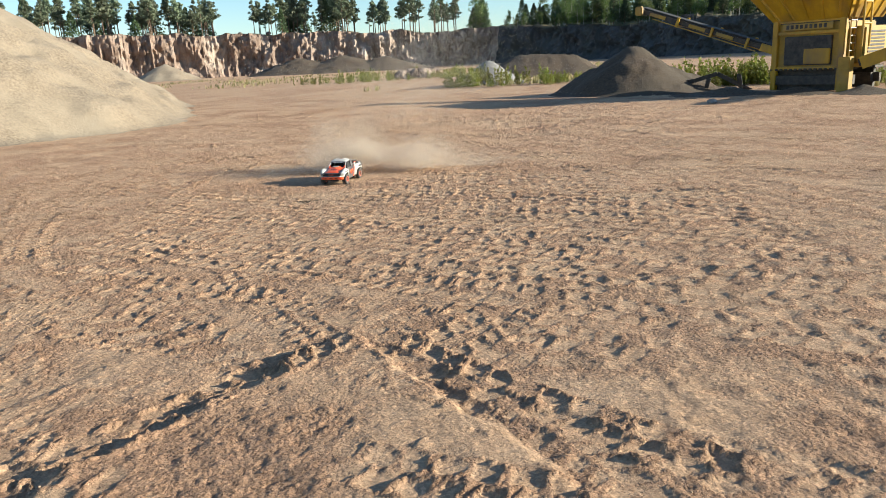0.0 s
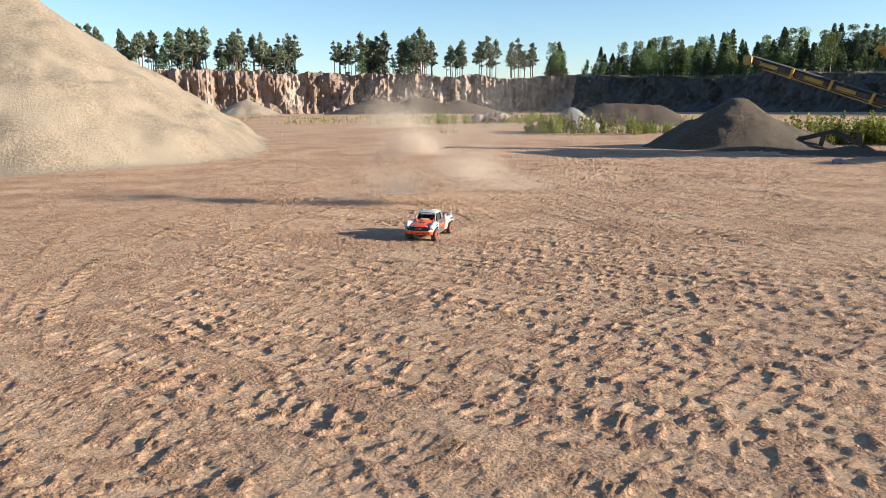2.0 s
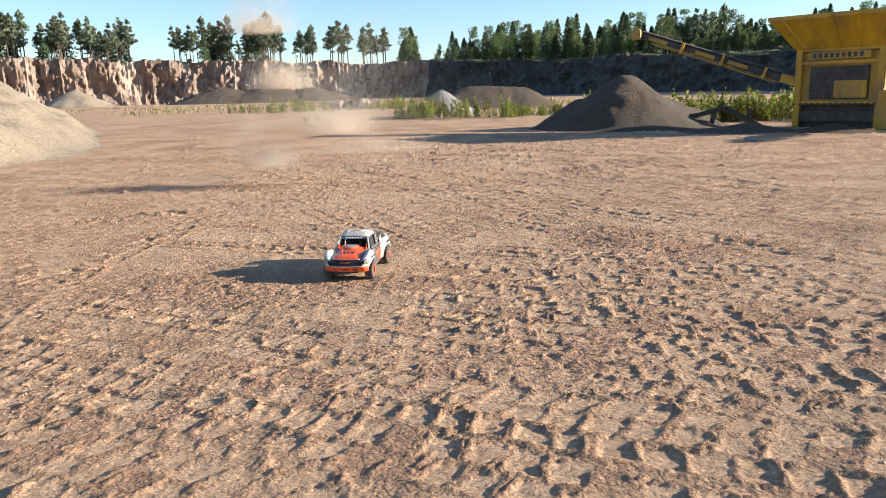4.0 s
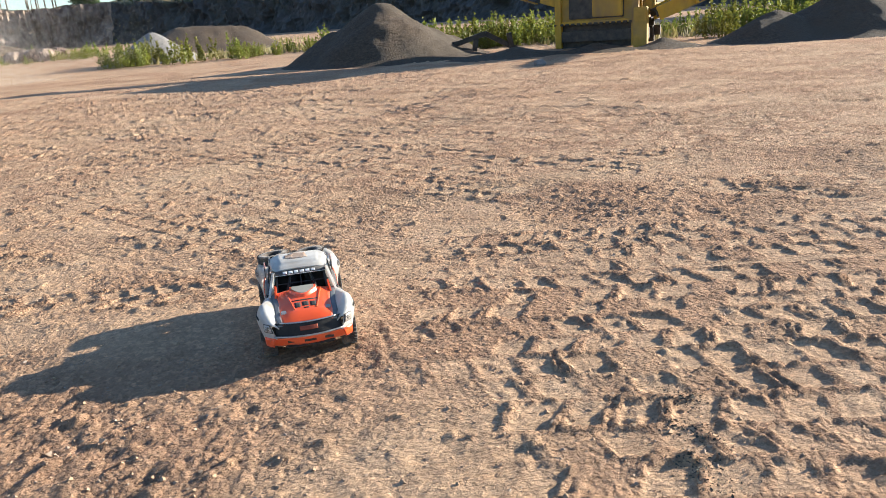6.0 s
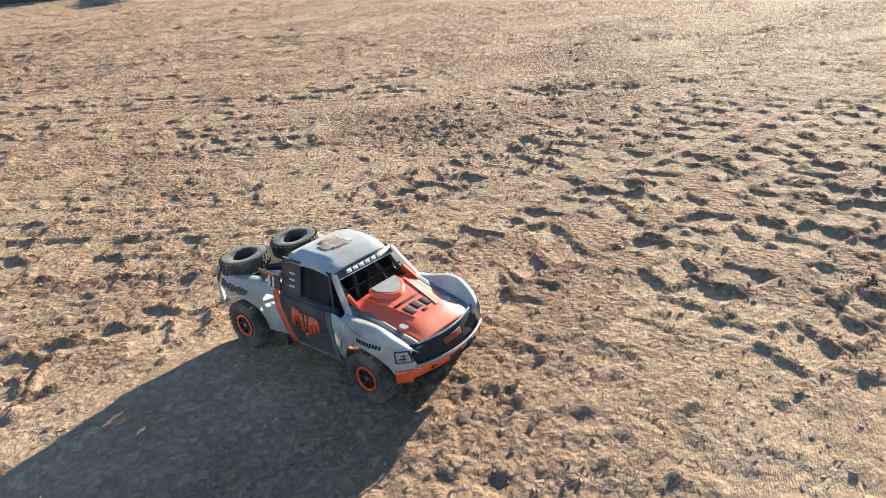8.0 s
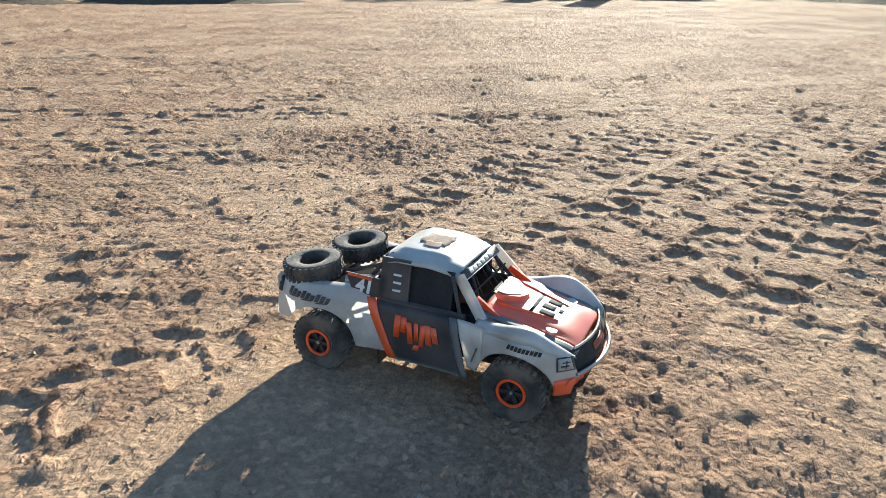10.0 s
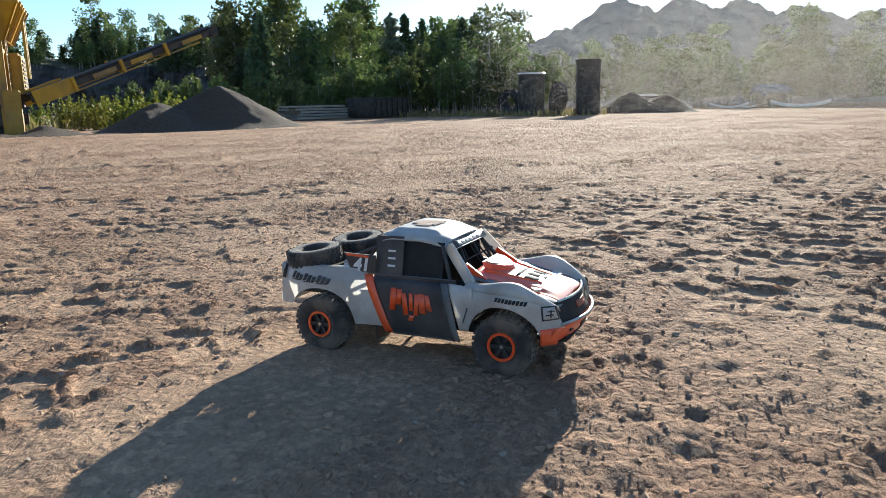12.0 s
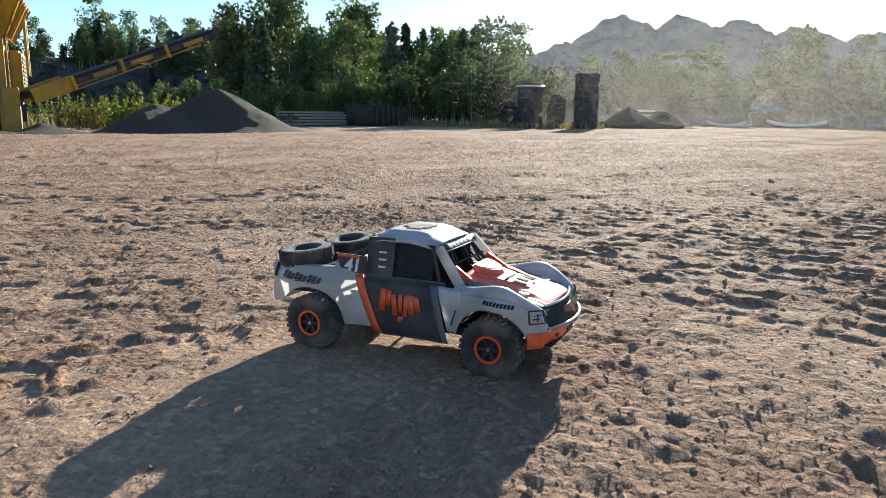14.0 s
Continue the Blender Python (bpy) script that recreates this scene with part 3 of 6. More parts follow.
def quarry_face():
    n, rows = 1500, 40
    P = [face_at(i / (n - 1)) for i in range(n)]
    px, py = np.array([p[0] for p in P]), np.array([p[1] for p in P])
    nx, ny = np.array([p[2].x for p in P]), np.array([p[2].y for p in P])
    ker = np.ones(41) / 41
    nx, ny = np.convolve(np.pad(nx, 20, "edge"), ker, "valid"), np.convolve(np.pad(ny, 20, "edge"), ker, "valid")
    h = np.array([p[3] for p in P])
    s = np.linspace(0, sum(math.dist(a[:2], b[:2]) for a, b in zip(FACE, FACE[1:])), n)
    h = h + 0.45 * fbm(s * 0.15, s * 0, 4, 4, 0.65)
    v = np.linspace(0, 1, rows)[:, None]
    col = np.abs(vnoise(s * 0.42, s * 0, 5)) * 1.5 + np.abs(vnoise(s * 1.1, s * 0 + 3, 6)) * 0.8 + 0.4 * vnoise(s * 2.7, s * 0, 7)
    off = col[None, :] * (0.35 + 0.4 * v) + 1.0 * vnoise(s[None, :] * 0.28, v * 2.5, 28) + 0.7 * vnoise(s[None, :] * 0.7 + 0.8 * v, v * 5, 8) + 0.5 * vnoise(s[None, :] * 1.6 - v, v * 9, 9) + 0.3 * vnoise(s[None, :] * 3.0, v * 17, 19) + v * 1.2 - 1.5 * (1 - v) ** 6
    X, Y, Z = px + nx * off, py + ny * off, v * h[None, :] - 0.4
    # beyond the cut the face lies in shade; its rock colour is darkened for that
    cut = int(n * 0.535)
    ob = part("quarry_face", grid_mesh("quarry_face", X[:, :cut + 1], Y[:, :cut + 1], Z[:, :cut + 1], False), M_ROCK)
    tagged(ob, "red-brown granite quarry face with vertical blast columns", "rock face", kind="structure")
    ob = part("dark_face", grid_mesh("dark_face", X[:, cut:], Y[:, cut:], Z[:, cut:], False), M_SHADEDROCK)
    tagged(ob, "grey quarry face below the wood, its shade put into the colour", "rock face", kind="structure")
    d = np.array([-0.1, 1.5, 4, 9, 18, 34, 60, 110])[:, None]
    X, Y = px + nx * (off[-1] + d), py + ny * (off[-1] + d)
    rise = 0.02 + 0.05 * np.clip((np.linspace(0, 1, n)[None, :] - 0.5) / 0.06, 0, 1)
    Z = h[None, :] - 0.4 + rise * np.minimum(d, 34) + 0.02 * np.maximum(d - 34, 0) + 0.25 * fbm(X * 0.25, Y * 0.25, 3, 12) * np.clip(d / 2, 0, 1)
    ob = part("upper_ground", grid_mesh("upper_ground", X, Y, Z), M_TURF)
    tagged(ob, "mossy stony ground above the quarry face", "ground", kind="structure")


quarry_face()


# ---- trees, saplings, weeds ----
def leaves_mesh(name, pts, size, rng, droop=0.0, slim=0.6):
    """Small leaf sheets turned at random, one at each point."""
    n = len(pts)
    a = rng.normal(size=(n, 3))
    a /= np.linalg.norm(a, axis=1)[:, None]
    b = np.cross(a, rng.normal(size=(n, 3)))
    b /= np.linalg.norm(b, axis=1)[:, None]
    s = size * rng.uniform(0.6, 1.4, (n, 1))
    p = np.asarray(pts)
    q = np.stack([p - a * s, p + a * s * 0.4 - b * s * slim * 1.5, p + a * s * 0.7 + b * s * slim * 1.5], 1)
    return soup(name, q, 3)


def blob(rng, c, r, n):
    d = rng.normal(size=(n, 3))
    d /= np.linalg.norm(d, axis=1)[:, None]
    return np.array(c) + d * np.array(r) * rng.uniform(0.35, 1.0, (n, 1)) ** 0.6


def make_tree(kind, seed):
    """Trunk and limbs, crown; unit height 1 m times the kind's height."""
    rng = np.random.RandomState(seed)
    bm = bmesh.new()
    pts, stems = [], []
    if kind == "pine":
        H = rng.uniform(6.5, 8.5)
        lean = rng.uniform(-0.25, 0.25)
        tube(bm, (0, 0, -0.3), (lean, 0, H * 0.95), 0.13, 0.04, 6)
        for k in range(30):
            z = H * (0.34 + 0.64 * rng.uniform(0, 1) ** 0.8)
            ang, L = rng.uniform(0, 6.28), (1.55 - 1.25 * max(0, z / H - 0.45) / 0.53) * rng.uniform(0.35, 1.15)
            x0 = lean * z / H
            tip = (x0 + L * math.cos(ang), L * math.sin(ang), z + L * 0.25)
            tube(bm, (x0, 0, z), tip, 0.035, 0.012, 4, False)
            pts.append(blob(rng, tip, (0.5, 0.5, 0.22), 22))
            pts.append(blob(rng, ((tip[0] + x0) / 2, tip[1] / 2, z), (0.42, 0.42, 0.24), 10))
        pts.append(blob(rng, (lean, 0, H), (0.3, 0.3, 0.5), 30))
        mat, size, bark = M_PINE, 0.2, M_BARK
    elif kind == "spruce":
        H = rng.uniform(6, 9)
        tube(bm, (0, 0, -0.3), (0, 0, H), 0.12, 0.01, 6)
        for k in range(26):
            f = k / 25
            z = H * (0.12 + 0.86 * f)
            R = (1 - f) ** 0.9 * 2.2 + 0.12
            for j in range(8):
                ang = rng.uniform(0, 6.28)
                r = R * rng.uniform(0.7, 1.1)
                tip = np.array((r * math.cos(ang), r * math.sin(ang), z - 0.3 * r))
                if j < 2:
                    tube(bm, (0, 0, z), tuple(tip), 0.02, 0.006, 3, False)
                w = rng.uniform(0.3, 1.1, (8, 1))
                pts.append(np.array((0, 0, z)) * (1 - w) + tip * w + rng.normal(0, 0.1, (8, 3)))
        mat, size, bark = M_SPRUCE, 0.2, M_BARK
    elif kind == "birch":
        H = rng.uniform(6, 8.5)
        tube(bm, (0, 0, -0.3), (0.2, 0, H * 0.95), 0.1, 0.02, 6)
        for k in range(34):
            z = H * rng.uniform(0.18, 1.0)
            ang, L = rng.uniform(0, 6.28), rng.uniform(0.6, 1.9) * (1.2 - z / H * 0.75)
            tip = (L * math.cos(ang), L * math.sin(ang), z + 0.5 * L)
            tube(bm, (0, 0, z - 0.2), tip, 0.025, 0.008, 4, False)
            pts.append(blob(rng, tip, (0.75, 0.75, 0.65), 38))
        mat, size, bark = M_BIRCH, 0.15, M_BIRCHBARK
    elif kind == "sapling":
        H = rng.uniform(2.0, 3.0)
        for s in range(3):
            x, y = rng.uniform(-0.35, 0.35, 2)
            tx, ty, h = x + rng.uniform(-0.2, 0.2), y + rng.uniform(-0.2, 0.2), H * rng.uniform(0.65, 1)
            tube(bm, (x, y, -0.1), (tx, ty, h), 0.018, 0.004, 5)
            stems.append(bm)
            bm = bmesh.new()
            for k in range(15):
                f = rng.uniform(0.2, 1.0)
                p = np.array((x + (tx - x) * f, y + (ty - y) * f, h * f))
                ang, L = rng.uniform(0, 6.28), (0.42 - 0.3 * f) * rng.uniform(0.6, 1.2)
                tip = p + (L * math.cos(ang), L * math.sin(ang), L * 0.8)
                tube(bm, tuple(p), tuple(tip), 0.006, 0.003, 3, False)
                w = rng.uniform(0.2, 1.05, (20, 1))
                pts.append(p * (1 - w) + tip * w + rng.normal(0, 0.08, (20, 3)))
        mat, size, bark = M_BIRCH, 0.062, M_BIRCHBARK
    else:                                    # weed: a leafy yellow-green clump
        for s in range(9):
            x, y = rng.normal(0, 0.22, 2)
            h = rng.uniform(0.45, 1.0)
            tx, ty = x + rng.uniform(-0.12, 0.12), y + rng.uniform(-0.12, 0.12)
            tube(bm, (x, y, -0.06), (tx, ty, h), 0.008, 0.003, 4, False)
            f = rng.uniform(0.1, 1, (44, 1))
            pts.append(np.array((x, y, 0)) * (1 - f) + np.array((tx, ty, h)) * f + rng.normal(0, 0.06, (44, 3)) * (1.25 - f))
        mat, size, bark = M_WEED, 0.042, M_WEED
    name = {"pine": "pine_tree", "spruce": "spruce_tree", "birch": "birch_tree", "sapling": "birch_sapling", "weed": "weed_clump"}[kind]
    words = {"pine": ("slender pine with a dark tufted crown", "tree"), "spruce": ("dark pointed spruce in a dense stand", "tree"),
             "birch": ("leafy birch with a light green crown", "tree"), "sapling": ("young birch sapling with sunlit green leaves", "sapling"),
             "weed": ("yellow-green weed clump at the edge of the yard", "weeds")}[kind]
    thing = new(name)
    tagged(thing, words[0], words[1], group=name.replace("_", " ") + "s")
    if kind == "sapling":
        for k, b in enumerate(stems):
            part("stem", b, bark, thing)
        tagged(part("twig", bm, bark, thing), kind="stuff")
    elif kind == "weed":
        tagged(part("stalk", bm, bark, thing), kind="stuff")
    else:
        part("trunk", bm, bark, thing)
    part("foliage" if kind in ("weed", "sapling") else "crown", leaves_mesh(name, np.concatenate(pts), size, rng), mat, thing)
    return thing


KINDS = {k: [make_tree(k, s) for s in seeds] for k, seeds in (("pine", (1, 2, 3, 4)), ("spruce", (5, 6, 7)), ("birch", (8, 9, 10)), ("sapling", (11, 12, 13, 14)), ("weed", (15, 16, 17)))}
USED = set()
RNG = random.Random(12)


def plant(kind, x, y, z, s):
    ob = RNG.choice(KINDS[kind])
    turn = RNG.uniform(0, 360)
    if ob.name in USED:
        ob = copy_thing(ob, Matrix())
    USED.add(ob.name)
    ob.matrix_basis = pose(x, y, z, 0, 0, turn) @ Matrix.Diagonal((s, s, s, 1))
    return ob


def edge_point(s, back):
    x, y, n, h = face_at(s)
    return x + n.x * (back + 1.6), y + n.y * (back + 1.6), h - 0.45 + (0.02 + 0.05 * min(max((s - 0.5) / 0.06, 0), 1)) * back


def woods():
    # pines in loose groups along the far edge
    for k in range(330):
        s = RNG.uniform(0.12, 0.515)
        if 0.392 < s < 0.41 and RNG.random() < 0.6 or 0.48 < s < 0.51 and RNG.random() < 0.75:
            continue
        x, y, z = edge_point(s, RNG.uniform(0.5, 30))
        plant("pine" if RNG.random() < 0.88 else "spruce", x, y, z, RNG.uniform(0.65, 1.2))
    # dense mixed wood above the shaded face
    for k in range(330):
        s = RNG.uniform(0.524, 0.76) if k % 3 else RNG.uniform(0.74, 0.93)
        back = RNG.uniform(0.5, 26)
        x, y, z = edge_point(s, back)
        kind = RNG.choices(("spruce", "pine", "birch"), (5, 0.5, 2.5))[0]
        near = (s - 0.5) / 0.43
        plant(kind, x, y, z, (RNG.uniform(0.5, 0.85) * (1 - 0.2 * near) + 0.008 * back) * (0.75 if s > 0.68 else 1.0))
    for k in range(60):
        back = RNG.uniform(0.3, 16)
        x, y, z = edge_point(RNG.uniform(0.76, 0.93), back)
        plant(RNG.choices(("spruce", "birch"), (1, 3))[0], x, y, z - 0.3, RNG.uniform(0.5, 0.75) + 0.006 * back)
    for k in range(150):
        x, y, z = edge_point(RNG.uniform(0.52, 0.9), RNG.uniform(-0.6, 2.5))
        plant("sapling", x, y, z - 0.1, RNG.uniform(0.8, 1.5))
    # young birches along the yard's far side
    for k in range(130):
        b = RNG.uniform(51, 84)
        d = RNG.uniform(30.5, 37) if b > 62 else RNG.uniform(27, 34)
        x, y = -2.7 + d * math.sin(radians(b)), 9.3 + d * math.cos(radians(b))
        plant("sapling", x, y, 0, RNG.uniform(0.65, 1.1) * (0.5 + 0.02 * (b - 48)))
    for k in range(100):
        b = RNG.uniform(60.5, 81.5)
        d = RNG.uniform(38, 56)
        x, y = -2.7 + d * math.sin(radians(b)), 9.3 + d * math.cos(radians(b))
        plant(RNG.choices(("birch", "spruce", "pine"), (6, 3, 1))[0], x, y, 0, RNG.uniform(0.42, 0.62) + 0.007 * (d - 38))
    for k in range(90):
        b = RNG.uniform(83, 118)
        d = RNG.uniform(46, 56)
        x, y = -2.7 + d * math.sin(radians(b)), 9.3 + d * math.cos(radians(b))
        plant("sapling", x, y, 0, RNG.uniform(0.9, 1.5))
    for k in range(65):
        b = RNG.uniform(86.5, 124)
        d = RNG.uniform(54, 64)
        x, y = -2.7 + d * math.sin(radians(b)), 9.3 + d * math.cos(radians(b))
        plant("birch", x, y, 0, RNG.uniform(0.42, 0.62) if b < 99 else RNG.uniform(0.55, 0.8))
    # a few tall trees standing over the rest
    for lo, hi, d0, d1, z, kinds, s0, s1, n in ((59.3, 64.8, 58, 66, 0, ("birch", "pine", "birch"), 1.15, 1.5, 15), (49.6, 52.3, 88, 94, 4.3, ("spruce", "birch"), 0.8, 1.0, 5), (55, 58.6, 84, 92, 4.2, ("spruce", "pine", "birch"), 0.6, 0.8, 7), (64.8, 72, 56, 64, 0, ("birch", "spruce", "birch"), 0.95, 1.15, 16)):
        for k in range(n):
            b, d = RNG.uniform(lo, hi), RNG.uniform(d0, d1)
            mid = 1 - 0.35 * abs(2 * (b - lo) / (hi - lo) - 1)
            plant(RNG.choice(kinds), -2.7 + d * math.sin(radians(b)), 9.3 + d * math.cos(radians(b)), z, RNG.uniform(s0, s1) * mid)
    # weeds: by the crusher, the heaps and the far side
    for (x0, x1, y0, y1, n) in ((7.5, 13.5, 27.5, 31, 50), (-2.5, 7.5, 37, 40.5, 34), (-14, -2, 56, 66, 36), (13, 21, 22.5, 27, 60)):
        for k in range(n):
            plant("weed", RNG.uniform(x0, x1), RNG.uniform(y0, y1), 0, RNG.uniform(0.5, 1.2))


woods()


def far_grass():
    """Dry grass on the flats before the quarry face and along the yard's edge."""
    rng = np.random.RandomState(6)
    p = []
    for x0, x1, y0, y1, n, h in ((-45, 14, 58, 110, 6000, 0.3), (-6, 10, 39, 46, 1500, 0.3), (24, 30, 7, 20, 1800, 0.25), (10, 22, 24, 30, 1500, 0.3)):
        q = np.stack([rng.uniform(x0, x1, n), rng.uniform(y0, y1, n), np.zeros(n)], 1)
        keep = vnoise(q[:, 0] * 0.3, q[:, 1] * 0.12, 3) > -0.1
        q = q[keep]
        m = len(q)
        hh = h * rng.uniform(0.4, 1.2, m)
        w = hh * 0.22
        a = rng.uniform(0, 3.14, m)
        d = np.stack([np.cos(a) * w, np.sin(a) * w, 0 * w], 1)
        top = q + np.stack([rng.normal(0, 0.2, m) * hh, rng.normal(0, 0.2, m) * hh, hh], 1)
        p.append(np.stack([q - d, q + d, top], 1).reshape(-1, 3))
    ob = part("dry_grass", soup("dry_grass", np.concatenate(p), 3), M_DRYGRASS)
    tagged(ob, "yellow dry grass tufts on the quarry flats", "grass", kind="stuff")


far_grass()


# ---- crusher: body frame with u along the machine, v into it, from the near corner ----
CU, CV = Vector((0.64, -0.77, 0)), Vector((0.77, 0.64, 0))
C0 = Vector((8.95, 23.65, 0))


def crusher():
    rz = math.degrees(math.atan2(CU.y, CU.x))
    thing = new("crusher")
    thing.matrix_basis = pose(C0.x, C0.y, 0, 0, 0, rz)
    tagged(thing, "tall yellow mobile jaw crusher with a feed hopper and two conveyors", "crusher")
    # plinth and tracks, x along the near face (0 to 2.05), y into the machine
    for y in (0.25, 1.75):
        bm = bmesh.new()
        box(bm, -0.05, 2.3, y - 0.22, y + 0.22, 0.05, 0.62, 0.16)
        t = part("track", bm, M_STEEL, thing, "dusty steel crawler track")
        for k in range(16):
            bm = bmesh.new()
            box(bm, -0.02 + k * 0.145, 0.075 + k * 0.145, y - 0.25, y + 0.25, 0.6, 0.66, 0.008)
            part("track_shoe", bm, M_STEEL, t)
    bm = bmesh.new()
    box(bm, 0.1, 2.0, 0.12, 1.9, 0.62, 1.9, 0.03)
    part("body", bm, M_YELLOWDUST, thing)
    bm = bmesh.new()
    box(bm, 0.35, 1.72, 0.06, 0.14, 0.75, 1.55, 0.015)
    part("recess_panel", bm, M_STEEL, thing)
    bm = bmesh.new()
    box(bm, 0.95, 1.7, 0.02, 0.1, 0.78, 1.2, 0.02)
    part("side_door", bm, M_YELLOW, thing)
    for x in (0.0, 1.92):
        bm = bmesh.new()
        box(bm, x, x + 0.16, 0.0, 0.16, 0.06, 2.0, 0.012)
        part("post", bm, M_YELLOW, thing)
    for z in (0.62, 1.6, 1.92):
        bm = bmesh.new()
        box(bm, 0.16, 1.92, 0.02, 0.13, z, z + 0.09, 0.012)
        part("beam", bm, M_YELLOW, thing)
    # name plate: dark lettering drawn as bars
    bm = bmesh.new()
    box(bm, 0.3, 1.75, -0.01, 0.02, 1.72, 1.9, 0.004)
    plate = part("name_plate", bm, M_YELLOWDUST, thing)
    for k in range(9):
        bm = bmesh.new()
        box(bm, 0.42 + k * 0.135, 0.5 + k * 0.135, -0.016, -0.008, 1.755, 1.865)
        part("lettering_bar", bm, M_STEEL, plate)
    # hopper: four sloped plates with ribs
    z0, z1 = 2.0, 2.74
    lo = [(0.0, 0.05), (2.1, 0.05), (2.1, 1.95), (0.0, 1.95)]
    hi = [(-0.55, -0.4), (2.45, -0.4), (2.45, 2.3), (-0.55, 2.3)]
    for i in range(4):
        a, b, c, d = lo[i], lo[(i + 1) % 4], hi[(i + 1) % 4], hi[i]
        bm = bmesh.new()
        vs = [bm.verts.new((*a, z0)), bm.verts.new((*b, z0)), bm.verts.new((*c, z1)), bm.verts.new((*d, z1))]
        f = bm.faces.new(vs)
        r = bmesh.ops.extrude_face_region(bm, geom=[f])
        n = f.normal if f.normal.length else Vector((0, 0, 1))
        bm.normal_update()
        for v in r["geom"]:
            if isinstance(v, bmesh.types.BMVert):
                v.co -= f.normal * 0.05
        side = part("hopper_side", bm, M_YELLOW, thing)
        for k in range(5):
            w = (k + 0.5) / 5
            p = Vector((*a, z0)).lerp(Vector((*b, z0)), w)
            q = Vector((*d, z1)).lerp(Vector((*c, z1)), w)
            out = Vector(((a[0] + b[0]) / 2 - 1.05, (a[1] + b[1]) / 2 - 1.0, 0)).normalized() * 0.05
            bm = bmesh.new()
            bar(bm, p + out, q + out, 0.07, 0.07)
            part("rib", bm, M_YELLOW, side)
        bm = bmesh.new()
        bar(bm, (*d, z1), (*c, z1), 0.1, 0.1)
        part("rim", bm, M_YELLOW, side)
    # engine end: housing with louvres, sun-bleached leg, ladder and rails
    bm = bmesh.new()
    box(bm, 2.0, 2.36, 0.55, 1.9, 0.75, 1.75, 0.05)
    eng = part("engine_housing", bm, M_YELLOWDUST, thing)
    for k in range(9):
        bm = bmesh.new()
        box(bm, 2.355, 2.38, 0.75, 1.65, 0.85 + k * 0.09, 0.9 + k * 0.09)
        part("louvre", bm, M_STEEL, eng)
    bm = bmesh.new()
    box(bm, 1.98, 2.3, -0.05, 0.2, 0.0, 0.95, 0.02)
    part("support_leg", bm, M_YELLOWDUST, thing)
    for k in range(7):
        bm = bmesh.new()
        tube(bm, (2.12, 0.22, 0.9 + k * 0.2), (2.12, 0.52, 0.9 + k * 0.2), 0.014)
        part("ladder_rung", bm, M_BRIGHT, thing)
    for y in (0.22, 0.52):
        bm = bmesh.new()
        tube(bm, (2.12, y, 0.8), (2.12, y, 2.3), 0.018)
        part("ladder_rail", bm, M_YELLOW, thing)
    for a, b in (((2.5, 0.1, 1.2), (2.5, 0.1, 2.35)), ((2.5, 0.5, 1.2), (2.5, 0.5, 2.35)), ((2.5, 0.1, 2.35), (2.5, 0.5, 2.35)), ((2.5, 0.1, 1.8), (2.5, 0.5, 1.8))):
        bm = bmesh.new()
        tube(bm, a, b, 0.03)
        part("guard_rail", bm, M_YELLOW, thing)
    inv = thing.matrix_basis.inverted()

    def conveyor(a, b, wide, first):
        a, b = inv @ Vector(a), inv @ Vector(b)
        d = (b - a).normalized()
        s = Vector((-d.y, d.x, 0)).normalized() * wide / 2
        up = s.cross(d).normalized() * (1 if s.cross(d).z > 0 else -1)
        bm = bmesh.new()
        bar(bm, a + up * 0.1, b + up * 0.1, wide * 0.8, 0.05)
        arm = part("conveyor", bm, M_BELT, thing, "rising belt conveyor on a yellow lattice boom")
        for k in (-1, 1):
            bm = bmesh.new()
            bar(bm, a + s * k, b + s * k, 0.05, 0.13)
            part("side_beam", bm, M_STEEL, arm)
            bm = bmesh.new()
            L = (b - a).length
            bar(bm, a + s * k * 1.1 + d * 0.05, a + s * k * 1.1 + d * (0.5 if first else 0.95), 0.05, 0.22 if first else 0.32)
            part("chute_plate", bm, M_YELLOW, arm)
            for f0, f1 in ((0.30, 0.42), (0.50, 0.62), (0.80, 0.92)):
                bm = bmesh.new()
                bar(bm, a + s * k * 1.12 + d * L * f0, a + s * k * 1.12 + d * L * f1, 0.03, 0.10)
                part("yellow_plate", bm, M_YELLOWDUST, arm)
            bm = bmesh.new()
            bar(bm, a + s * k * 1.14 + d * 0.6 - up * 0.16, b + s * k * 1.14 - d * 0.5 - up * 0.12, 0.03, 0.03)
            part("lower_chord", bm, M_YELLOWDUST, arm)
        for f in (0.2, 0.45, 0.7):
            bm = bmesh.new()
            p = a + (b - a) * f
            bar(bm, p - s * 1.3 - up * 0.08, p + s * 1.3 - up * 0.08, 0.09, 0.09)
            bar(bm, p + s * 1.25 - up * 0.15, p + s * 1.25 + up * 0.15, 0.07, 0.07)
            bar(bm, p - s * 1.25 - up * 0.15, p - s * 1.25 + up * 0.15, 0.07, 0.07)
            part("roller_bracket", bm, M_YELLOW, arm)
        bm = bmesh.new()
        tube(bm, b - s * 1.15, b + s * 1.15, 0.13, seg=14)
        part("head_drum", bm, M_STEEL, arm)
        bm = bmesh.new()
        box(bm, -0.14, 0.14, -0.06, 0.06, -0.14, 0.14, 0.03, Matrix.Translation(b + s * 1.3))
        part("drum_motor", bm, M_YELLOWDUST, arm)

    conveyor((9.3, 23.9, 1.15), (5.8, 26.45, 2.62), 0.62, True)
    conveyor((10.7, 22.0, 0.75), (14.75, 20.0, 2.42), 0.55, False)
    return thing


crusher()


